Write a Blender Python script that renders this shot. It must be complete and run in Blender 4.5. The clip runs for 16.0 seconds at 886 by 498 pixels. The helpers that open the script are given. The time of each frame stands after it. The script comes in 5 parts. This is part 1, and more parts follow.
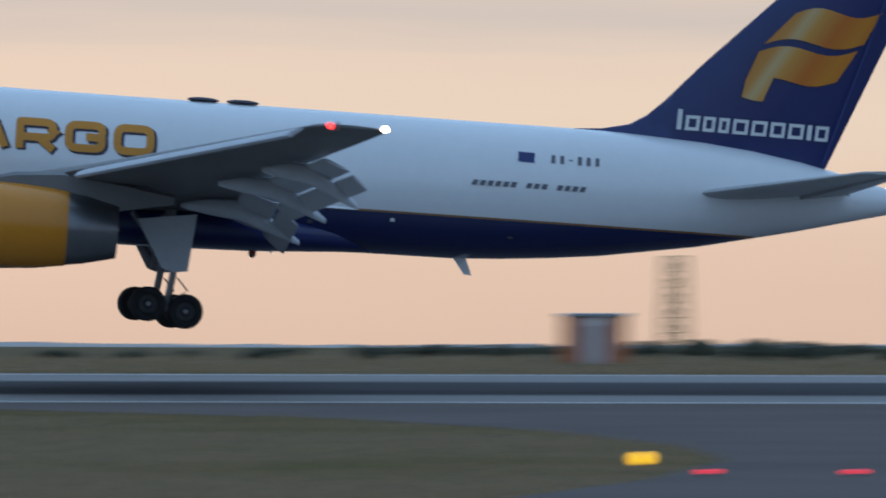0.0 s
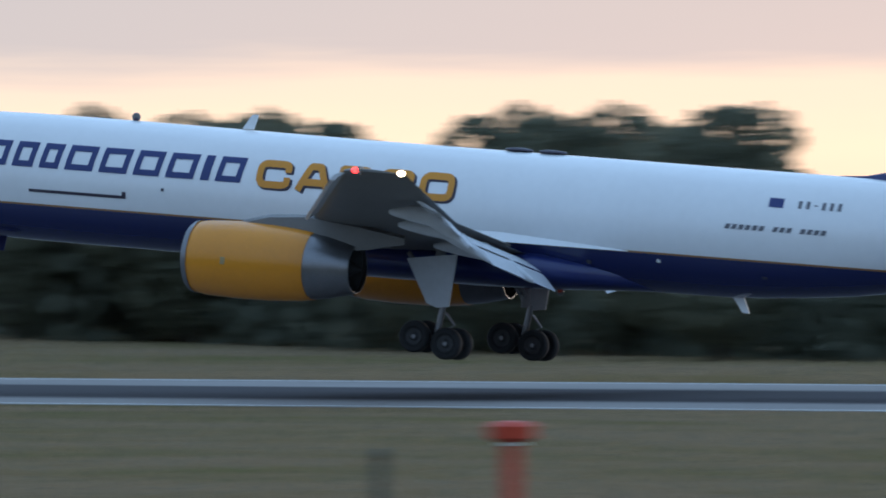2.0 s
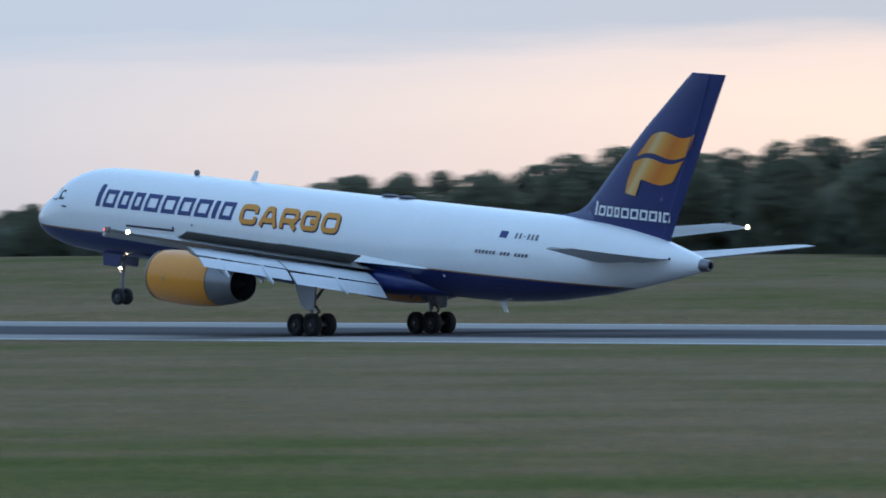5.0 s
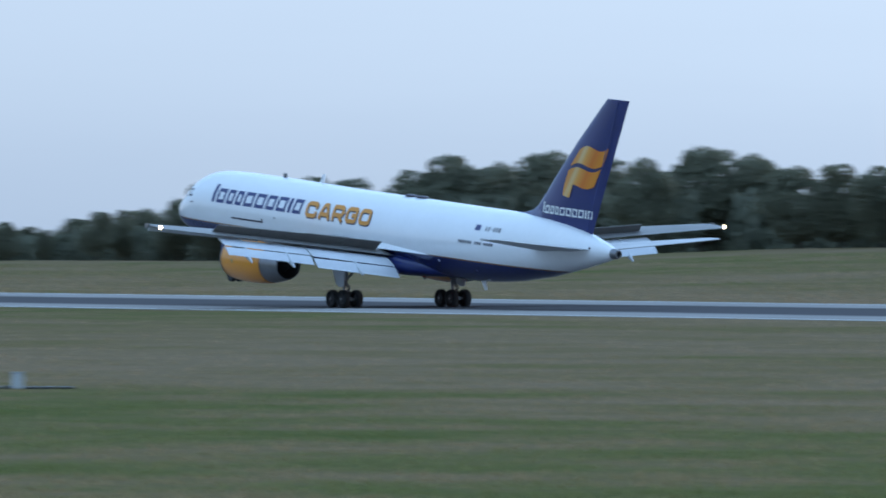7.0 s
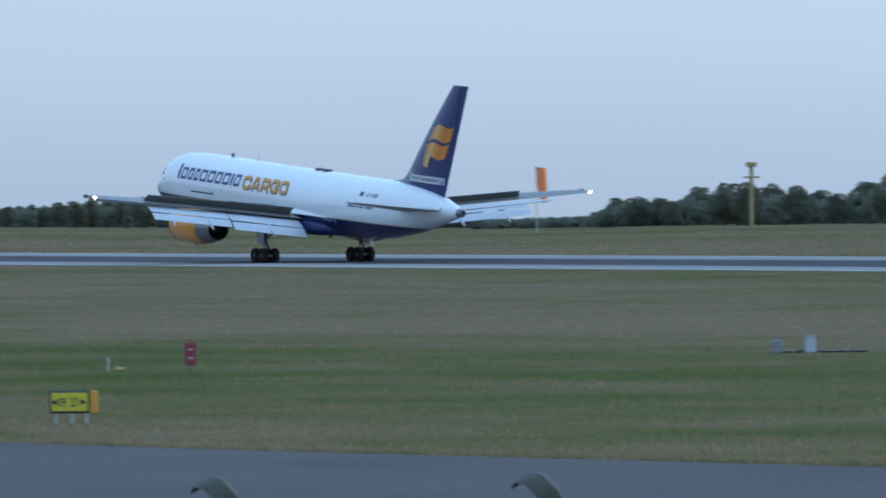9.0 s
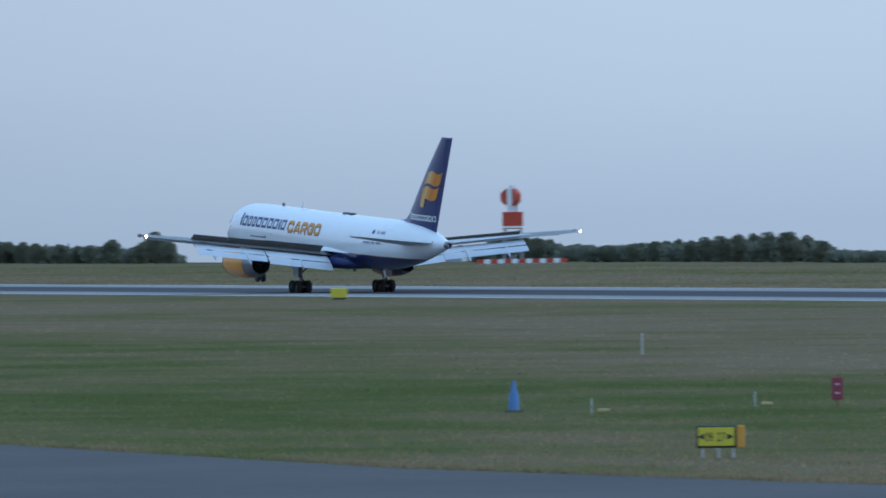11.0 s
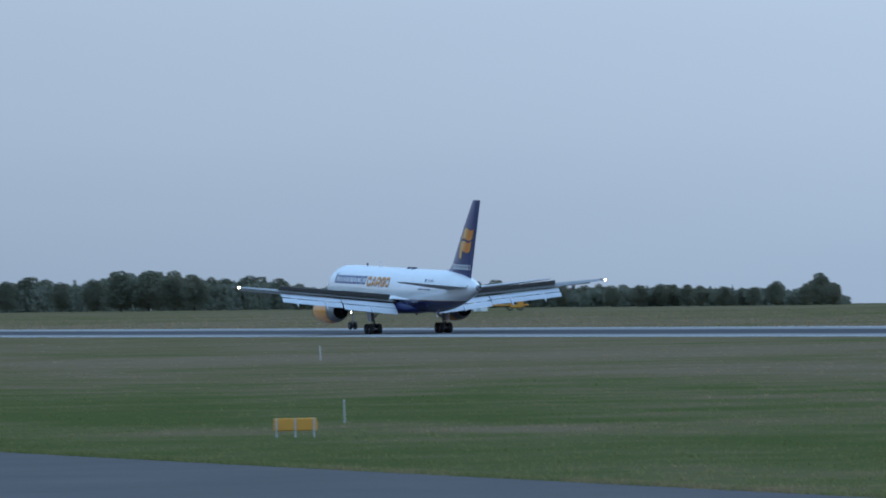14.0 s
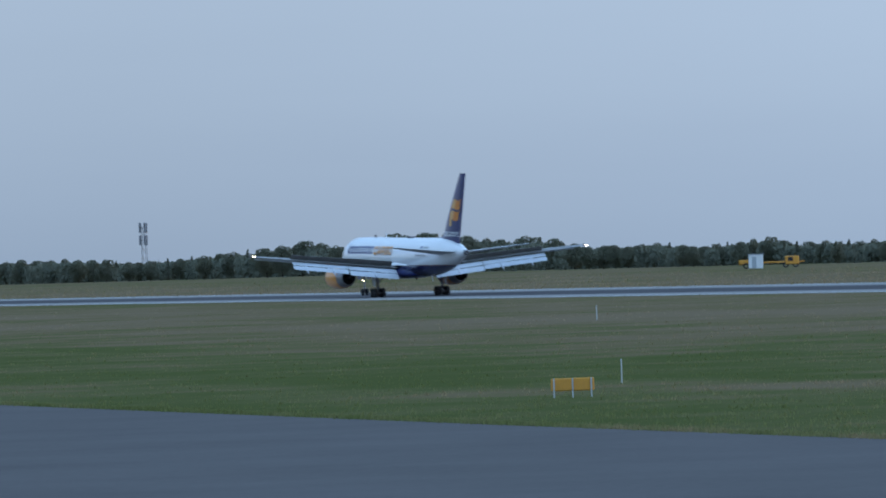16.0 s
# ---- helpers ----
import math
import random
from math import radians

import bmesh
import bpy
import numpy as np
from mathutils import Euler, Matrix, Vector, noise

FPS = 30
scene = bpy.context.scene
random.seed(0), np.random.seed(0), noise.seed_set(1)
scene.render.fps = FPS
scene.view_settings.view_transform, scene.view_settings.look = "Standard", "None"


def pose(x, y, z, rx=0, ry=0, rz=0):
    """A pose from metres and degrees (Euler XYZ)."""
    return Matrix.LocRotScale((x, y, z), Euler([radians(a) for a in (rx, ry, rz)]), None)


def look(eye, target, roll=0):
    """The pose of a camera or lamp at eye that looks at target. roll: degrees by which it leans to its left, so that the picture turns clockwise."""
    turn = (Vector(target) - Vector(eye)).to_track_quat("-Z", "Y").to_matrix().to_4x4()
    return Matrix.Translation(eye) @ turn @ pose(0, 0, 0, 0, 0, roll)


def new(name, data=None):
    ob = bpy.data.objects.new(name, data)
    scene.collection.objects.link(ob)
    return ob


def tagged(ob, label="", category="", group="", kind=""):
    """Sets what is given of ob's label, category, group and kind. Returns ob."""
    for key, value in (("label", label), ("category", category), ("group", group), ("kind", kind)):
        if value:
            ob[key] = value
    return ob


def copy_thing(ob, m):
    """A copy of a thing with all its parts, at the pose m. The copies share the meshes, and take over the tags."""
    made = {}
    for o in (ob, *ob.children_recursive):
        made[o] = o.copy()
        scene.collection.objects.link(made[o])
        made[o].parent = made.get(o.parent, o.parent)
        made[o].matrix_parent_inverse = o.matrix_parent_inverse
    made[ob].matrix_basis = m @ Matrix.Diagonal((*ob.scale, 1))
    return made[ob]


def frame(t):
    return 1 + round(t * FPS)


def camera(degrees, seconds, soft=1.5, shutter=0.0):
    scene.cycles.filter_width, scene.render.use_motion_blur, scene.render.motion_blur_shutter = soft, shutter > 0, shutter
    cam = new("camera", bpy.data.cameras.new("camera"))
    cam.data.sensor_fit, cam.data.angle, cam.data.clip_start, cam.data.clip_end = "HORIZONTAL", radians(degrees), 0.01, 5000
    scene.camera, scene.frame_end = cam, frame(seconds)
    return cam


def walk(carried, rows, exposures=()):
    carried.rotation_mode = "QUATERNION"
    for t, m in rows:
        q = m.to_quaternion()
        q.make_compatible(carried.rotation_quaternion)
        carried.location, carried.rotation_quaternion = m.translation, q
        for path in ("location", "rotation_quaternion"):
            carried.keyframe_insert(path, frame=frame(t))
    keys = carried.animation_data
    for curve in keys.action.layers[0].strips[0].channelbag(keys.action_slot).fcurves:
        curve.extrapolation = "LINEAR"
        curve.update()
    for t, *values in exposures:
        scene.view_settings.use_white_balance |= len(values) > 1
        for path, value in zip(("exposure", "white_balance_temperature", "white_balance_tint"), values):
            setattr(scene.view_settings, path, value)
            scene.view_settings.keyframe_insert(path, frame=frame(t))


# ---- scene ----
cam = camera(5.931, 16.0, soft=1.7, shutter=0.5)
EYE = (0.0, 0.0, 4.962)


def aim(pan, tilt, roll):
    a, b = radians(pan), radians(tilt)
    way = Vector((-math.sin(a) * math.cos(b), math.cos(a) * math.cos(b), math.sin(b)))
    return look(EYE, Vector(EYE) + way * 100, -roll)


# seconds, pan to the left of the runway's normal, tilt, lean
PATH = [
    (0.0, -4.936, -0.131, -0.202),
    (0.5, 1.834, -0.284, 0.034),
    (1.0, 10.467, -0.338, 0.586),
    (1.5, 16.917, 0.037, 0.529),
    (2.0, 23.433, -0.009, -0.036),
    (2.5, 28.038, 0.049, 0.885),
    (3.0, 33.236, -0.027, 0.610),
    (3.5, 37.135, -0.209, 0.707),
    (4.0, 41.736, -0.171, 0.742),
    (4.2, 43.443, -0.057, 0.637),
    (4.7, 46.885, -0.103, 0.532),
    (5.3, 50.379, -0.159, 0.406),
    (5.9, 53.301, -0.215, 0.279),
    (6.5, 55.755, -0.270, 0.153),
    (7.0, 57.856, -0.187, 0.057),
    (7.5, 59.742, -0.157, 0.180),
    (8.0, 60.929, -0.192, 0.513),
    (8.5, 62.339, -0.288, 0.601),
    (9.0, 63.160, -0.401, 0.616),
    (9.5, 64.353, -0.244, 0.701),
    (10.0, 65.867, -0.162, 0.418),
    (10.6, 66.892, -0.139, 0.529),
    (11.2, 67.795, -0.115, 0.640),
    (11.9, 68.710, -0.088, 0.769),
    (12.5, 69.388, -0.065, 0.880),
    (13.0, 70.465, -0.099, 1.147),
    (13.5, 71.366, 0.062, 1.114),
    (14.0, 71.932, 0.226, 1.175),
    (14.5, 72.496, 0.368, 1.000),
    (15.0, 73.159, 0.404, 1.290),
    (15.5, 73.676, 0.184, 1.595),
    (16.0, 73.781, 0.008, 2.045),
]
walk(cam, [(t, aim(p, e, r)) for t, p, e, r in PATH],
     exposures=[(0.0, -0.35, 6500, 10), (0.5, -0.28, 6500, 10), (1.0, 0.0, 6500, 10), (1.5, -0.05, 6500, 10), (2.5, 0.15, 6500, 10), (3.0, 0.0, 6500, 10), (4.2, 0.04, 6450, 10), (6.5, 0.5, 6300, 9), (7.0, 0.52, 6300, 9), (8.0, 0.4, 6280, 9), (9.0, 0.44, 6270, 9), (10.0, 0.42, 6250, 9), (12.5, 0.2, 6220, 9), (13.5, 0.3, 6220, 9), (14.5, 0.22, 6210, 9), (15.0, 0.12, 6200, 9), (15.5, 0.1, 6200, 9), (16.0, 0.28, 6200, 9)])

# ---- world and sun: dusk, the sun just set behind the runway ----
world = bpy.data.worlds.new("dusk")
scene.world = world
world.use_nodes = True
wt = world.node_tree
wt.nodes.clear()


def wn(kind, **kw):
    n = wt.nodes.new(kind)
    for k, v in kw.items():
        n.inputs[k].default_value = v
    return n


def wmath(op, a, b=None, clamp=False):
    n = wt.nodes.new("ShaderNodeMath")
    n.operation, n.use_clamp = op, clamp
    for i, s in enumerate((a, b)):
        if s is None:
            continue
        if isinstance(s, (int, float)):
            n.inputs[i].default_value = s
        else:
            wt.links.new(s, n.inputs[i])
    return n.outputs[0]


def wramp(fac, stops):
    n = wt.nodes.new("ShaderNodeValToRGB")
    cr = n.color_ramp
    while len(cr.elements) < len(stops):
        cr.elements.new(0.5)
    for e, (p, c) in zip(cr.elements, stops):
        e.position, e.color = p, (*c, 1)
    wt.links.new(fac, n.inputs[0])
    return n.outputs[0]


def wmix(fac, a, b):
    n = wt.nodes.new("ShaderNodeMix")
    n.data_type = "RGBA"
    wt.links.new(fac, n.inputs["Factor"])
    wt.links.new(a, n.inputs["A"])
    wt.links.new(b, n.inputs["B"])
    return n.outputs["Result"]


coord = wn("ShaderNodeTexCoord").outputs["Generated"]
sep = wn("ShaderNodeSeparateXYZ")
wt.links.new(coord, sep.inputs[0])
elev = wmath("MULTIPLY", wmath("ARCSINE", sep.outputs[2]), 57.2958)
azim = wmath("MULTIPLY", wmath("ARCTAN2", wmath("MULTIPLY", sep.outputs[0], -1.0), sep.outputs[1]), 57.2958)
# cloud streaks, long and flat
comb = wn("ShaderNodeCombineXYZ")
wt.links.new(wmath("MULTIPLY", azim, 0.16), comb.inputs[0])
wt.links.new(wmath("MULTIPLY", elev, 1.5), comb.inputs[1])
streak = wn("ShaderNodeTexNoise", Scale=1.0, Detail=5.0, Roughness=0.55)
wt.links.new(comb.outputs[0], streak.inputs["Vector"])
elev_n = wmath("ADD", elev, wmath("MULTIPLY", wmath("SUBTRACT", streak.outputs[0], 0.5), 0.8))
soft_n = wmath("ADD", elev, wmath("MULTIPLY", wmath("SUBTRACT", streak.outputs[0], 0.5), 0.5))
blue = wramp(wmath("DIVIDE", wmath("ADD", soft_n, 1.0), 20.0, True),
             [(0.0, (0.265, 0.35, 0.465)), (0.05, (0.305, 0.395, 0.52)), (0.10, (0.365, 0.465, 0.595)), (0.17, (0.42, 0.53, 0.675)), (0.45, (0.405, 0.595, 0.885)), (1.0, (0.42, 0.68, 1.06))])
# brighter close to where the sun went down
gain = wramp(wmath("DIVIDE", wmath("ADD", azim, 180.0), 360.0, True),
             [(0.0, (0.9, 0.9, 0.9)), (0.45, (1.2, 1.2, 1.2)), (0.63, (1.22, 1.2, 1.18)), (0.655, (1.06, 1.06, 1.055)), (0.67, (0.99, 0.99, 0.99)), (0.685, (0.97, 0.97, 0.97)), (0.71, (0.80, 0.80, 0.80)), (1.0, (0.9, 0.9, 0.9))])
bm_ = wt.nodes.new("ShaderNodeMix")
bm_.data_type, bm_.blend_type = "RGBA", "MULTIPLY"
bm_.inputs["Factor"].default_value = 1.0
wt.links.new(blue, bm_.inputs["A"])
wt.links.new(gain, bm_.inputs["B"])
blue = bm_.outputs["Result"]
peach = wramp(wmath("DIVIDE", wmath("ADD", elev_n, 1.5), 6.0, True),
              [(0.0, (0.82, 0.60, 0.48)), (0.25, (0.93, 0.71, 0.57)), (0.37, (0.97, 0.82, 0.66)), (0.435, (0.88, 0.76, 0.66)), (0.475, (0.49, 0.535, 0.59)), (0.7, (0.43, 0.49, 0.58)), (1.0, (0.50, 0.57, 0.72))])
# no grey bank yet at the near end, only thin streaks
glow = wramp(wmath("DIVIDE", wmath("ADD", elev_n, 1.5), 6.0, True),
             [(0.0, (0.82, 0.60, 0.48)), (0.25, (0.93, 0.71, 0.57)), (0.37, (0.97, 0.81, 0.66)), (0.435, (0.93, 0.78, 0.66)), (0.49, (0.74, 0.68, 0.64)), (0.55, (0.86, 0.74, 0.66)), (0.75, (0.60, 0.60, 0.64)), (1.0, (0.50, 0.57, 0.72))])
peach = wmix(wmath("DIVIDE", wmath("SUBTRACT", azim, 12.0), 6.0, True), glow, peach)
# rosier and greyer away from where the sun went down
rose = wramp(wmath("DIVIDE", wmath("ADD", elev_n, 1.5), 6.0, True),
             [(0.0, (0.80, 0.57, 0.50)), (0.25, (0.88, 0.66, 0.575)), (0.37, (0.92, 0.74, 0.63)), (0.435, (0.82, 0.69, 0.64)), (0.475, (0.47, 0.52, 0.60)), (0.7, (0.42, 0.48, 0.58)), (1.0, (0.50, 0.57, 0.72))])
peach = wmix(wmath("DIVIDE", wmath("SUBTRACT", azim, 27.0), 9.0, True), peach, rose)
edge = wmath("MULTIPLY", wmath("DIVIDE", wmath("SUBTRACT", 55.0, azim), 9.0, True), wmath("DIVIDE", wmath("ADD", azim, 60.0), 30.0, True))
edge = wmath("MULTIPLY", edge, wmath("DIVIDE", wmath("SUBTRACT", 14.0, elev), 9.0, True))
sky_col = wmix(edge, blue, peach)
bg = wn("ShaderNodeBackground", Strength=1.0)
wt.links.new(sky_col, bg.inputs[0])
sky = wt.nodes.new("ShaderNodeTexSky")
sky.sky_type, sky.sun_disc = "NISHITA", False
sky.sun_elevation, sky.sun_rotation = radians(2.0), radians(-15.0)
bg2 = wn("ShaderNodeBackground", Strength=0.008)
wt.links.new(sky.outputs[0], bg2.inputs[0])
add = wt.nodes.new("ShaderNodeAddShader")
wt.links.new(bg.outputs[0], add.inputs[0])
wt.links.new(bg2.outputs[0], add.inputs[1])
wt.links.new(add.outputs[0], wn("ShaderNodeOutputWorld").inputs[0])

sun_lamp = bpy.data.lights.new("sun", "SUN")
sun_lamp.energy, sun_lamp.angle, sun_lamp.color = 0.5, radians(12), (1.0, 0.82, 0.66)
sun = new("sun", sun_lamp)
sun.matrix_world = look((60, 230, 12), (0, 0, 0))


# ---- materials ----
def mat(name, col, rough=0.6, metal=0.0, var=0.12, scale=3.0, bump=0.0, emit=None, strength=0.0, col2=None, fine=None, coat=0.0):
    m = bpy.data.materials.new(name)
    m.use_nodes = True
    nt = m.node_tree
    b = nt.nodes["Principled BSDF"]
    b.inputs["Roughness"].default_value, b.inputs["Metallic"].default_value = rough, metal
    b.inputs["Coat Weight"].default_value = coat
    tc = nt.nodes.new("ShaderNodeTexCoord")
    n1 = nt.nodes.new("ShaderNodeTexNoise")
    n1.inputs["Scale"].default_value, n1.inputs["Detail"].default_value = scale, 6
    n2 = nt.nodes.new("ShaderNodeTexNoise")
    n2.inputs["Scale"].default_value, n2.inputs["Detail"].default_value = fine or scale * 9, 4
    for n in (n1, n2):
        nt.links.new(tc.outputs["Object"], n.inputs["Vector"])
    mixn = nt.nodes.new("ShaderNodeMath")
    mixn.operation = "MULTIPLY_ADD"
    mixn.inputs[1].default_value = 0.6
    nt.links.new(n1.outputs[0], mixn.inputs[0])
    s2 = nt.nodes.new("ShaderNodeMath")
    s2.operation = "MULTIPLY"
    s2.inputs[1].default_value = 0.4
    nt.links.new(n2.outputs[0], s2.inputs[0])
    nt.links.new(s2.outputs[0], mixn.inputs[2])
    r = nt.nodes.new("ShaderNodeValToRGB")
    r.color_ramp.elements[0].position, r.color_ramp.elements[1].position = 0.32, 0.68
    c2 = col2 or tuple(min(1, c * (1 + var)) for c in col)
    c1 = col if col2 else tuple(c * (1 - var) for c in col)
    r.color_ramp.elements[0].color, r.color_ramp.elements[1].color = (*c1, 1), (*c2, 1)
    nt.links.new(mixn.outputs[0], r.inputs[0])
    nt.links.new(r.outputs[0], b.inputs["Base Color"])
    if bump:
        bp = nt.nodes.new("ShaderNodeBump")
        bp.inputs["Strength"].default_value, bp.inputs["Distance"].default_value = bump, 0.05
        nt.links.new(n2.outputs[0], bp.inputs["Height"])
        nt.links.new(bp.outputs[0], b.inputs["Normal"])
    if emit:
        b.inputs["Emission Color"].default_value = (*emit, 1)
        b.inputs["Emission Strength"].default_value = strength
    return m


BLUE = (0.012, 0.022, 0.115)
ORANGE = (0.62, 0.27, 0.018)
M_white = mat("white_paint", (0.80, 0.80, 0.80), 0.28, 0, 0.03, 0.6, coat=0.2)
M_blue = mat("navy_paint", BLUE, 0.3, 0, 0.12, 0.5, coat=0.2)
M_navy = mat("lettering_navy", (0.02, 0.035, 0.15), 0.4, 0, 0.08, 1.0)
M_gold = mat("lettering_orange", (0.66, 0.26, 0.02), 0.4, 0, 0.08, 1.0)
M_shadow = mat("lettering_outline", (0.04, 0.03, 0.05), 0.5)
M_mark = mat("marking_grey", (0.13, 0.13, 0.15), 0.5)
M_cowl = mat("cowl_yellow", (0.68, 0.245, 0.010), 0.35, 0, 0.06, 0.8, coat=0.2)
M_steel = mat("bare_steel", (0.22, 0.22, 0.23), 0.36, 0.9, 0.15, 2.0)
M_dark = mat("dark_interior", (0.015, 0.015, 0.017), 0.7)
M_wing = mat("wing_grey", (0.17, 0.165, 0.16), 0.45, 0, 0.1, 0.7)
M_tail = mat("tailplane_grey", (0.46, 0.46, 0.465), 0.42, 0, 0.1, 0.7)
M_flap = mat("flap_light_grey", (0.52, 0.54, 0.57), 0.4, 0, 0.08, 0.8)
M_spoil = mat("spoiler_bay", (0.17, 0.16, 0.15), 0.6, 0, 0.15, 1.0)
M_strut = mat("strut_grey", (0.22, 0.22, 0.23), 0.45, 0.2, 0.12, 3.0)
M_tyre = mat("tyre_rubber", (0.018, 0.018, 0.019), 0.85, 0, 0.2, 6.0)
M_hub = mat("wheel_hub", (0.04, 0.04, 0.042), 0.5, 0.3, 0.2, 6.0)
M_glass = mat("cockpit_glass", (0.02, 0.022, 0.03), 0.08)
M_red_l = mat("red_light", (0.5, 0.02, 0.02), 0.4, emit=(1.0, 0.04, 0.04), strength=5.0)
M_white_l = mat("white_light", (0.9, 0.8, 0.7), 0.4, emit=(1.0, 0.78, 0.52), strength=14.0)
M_flash_r = mat("beacon_flash", (0.5, 0.02, 0.02), 0.4, emit=(1.0, 0.03, 0.03), strength=9.0)
M_amber_l = mat("amber_light", (0.6, 0.3, 0.02), 0.4, emit=(1.0, 0.56, 0.01), strength=2.6)
M_rose_l = mat("stop_bar_light", (0.5, 0.02, 0.04), 0.4, emit=(1.0, 0.03, 0.06), strength=1.6)
M_sign_red = mat("sign_red", (0.46, 0.035, 0.03), 0.5, 0, 0.08, 2.0)
M_sign_yel = mat("sign_yellow", (0.58, 0.46, 0.03), 0.5, 0, 0.08, 2.0)
M_sign_gold = mat("sign_gold", (0.62, 0.37, 0.03), 0.5, 0, 0.12, 2.0)
M_sign_or = mat("sign_orange", (0.62, 0.275, 0.03), 0.5, 0, 0.1, 2.0)
M_sign_blk = mat("sign_black", (0.02, 0.02, 0.02), 0.5)
M_sign_wht = mat("sign_white", (0.75, 0.75, 0.73), 0.5, 0, 0.05, 2.0)
M_post = mat("post_white", (0.45, 0.45, 0.43), 0.5, 0, 0.1, 3.0)
M_box = mat("cabinet_grey", (0.42, 0.44, 0.45), 0.5, 0, 0.1, 3.0)
M_bluep = mat("cover_blue", (0.06, 0.16, 0.34), 0.5, 0, 0.1, 3.0)
M_redp = mat("beacon_red", (0.50, 0.05, 0.02), 0.5, 0, 0.1, 3.0)
M_hut = mat("hut_orange", (0.55, 0.16, 0.06), 0.6, 0, 0.1, 1.0)
M_maroon = mat("board_maroon", (0.24, 0.03, 0.045), 0.6, 0, 0.2, 6.0)
M_tan = mat("fitting_tan", (0.40, 0.30, 0.12), 0.6, 0, 0.15, 4.0)
M_orange = mat("windsock_orange", (0.92, 0.24, 0.07), 0.6, 0, 0.08, 2.0)
M_lattice = mat("galvanised_steel", (0.30, 0.31, 0.32), 0.5, 0.3, 0.15, 2.0)
M_stick = mat("mast_ochre", (0.34, 0.25, 0.12), 0.6, 0, 0.15, 2.0)
M_bldg = mat("cladding_blue", (0.10, 0.20, 0.33), 0.5, 0, 0.06, 0.3)
M_roof = mat("roof_grey", (0.30, 0.32, 0.34), 0.6, 0, 0.1, 0.4)
M_hangar = mat("hangar_cladding", (0.36, 0.40, 0.44), 0.55, 0, 0.08, 0.3)
M_stairs = mat("stairs_blue", (0.34, 0.46, 0.58), 0.5, 0, 0.06, 1.0)
M_bark = mat("bark", (0.06, 0.045, 0.03), 0.9, 0, 0.3, 3.0, bump=0.3)
# far hills: distance haze is put into this pale base colour
M_hill = mat("far_hill_hazed", (0.40, 0.38, 0.36), 1.0, 0, 0.15, 0.004)
M_conc = mat("concrete_post", (0.09, 0.09, 0.07), 0.9, 0, 0.2, 8.0, bump=0.2)


def see_through(m, share):
    """Thin leaves: part of the light goes through them."""
    nt = m.node_tree
    b = nt.nodes["Principled BSDF"]
    col = b.inputs["Base Color"].links[0].from_socket
    tr = nt.nodes.new("ShaderNodeBsdfTranslucent")
    nt.links.new(col, tr.inputs["Color"])
    mx = nt.nodes.new("ShaderNodeMixShader")
    mx.inputs[0].default_value = share
    nt.links.new(b.outputs[0], mx.inputs[1])
    nt.links.new(tr.outputs[0], mx.inputs[2])
    nt.links.new(mx.outputs[0], nt.nodes["Material Output"].inputs["Surface"])


def leaf_mat(name, dark, light):
    m = mat(name, dark, 0.75, 0, 0.3, 0.35, col2=light, fine=2.5)
    m.node_tree.nodes["Principled BSDF"].inputs["Specular IOR Level"].default_value = 0.1
    see_through(m, 0.55)
    return m


M_leaf = leaf_mat("foliage", (0.165, 0.168, 0.118), (0.235, 0.235, 0.165))
M_leaf_b = leaf_mat("foliage_dark", (0.135, 0.145, 0.108), (0.205, 0.212, 0.156))


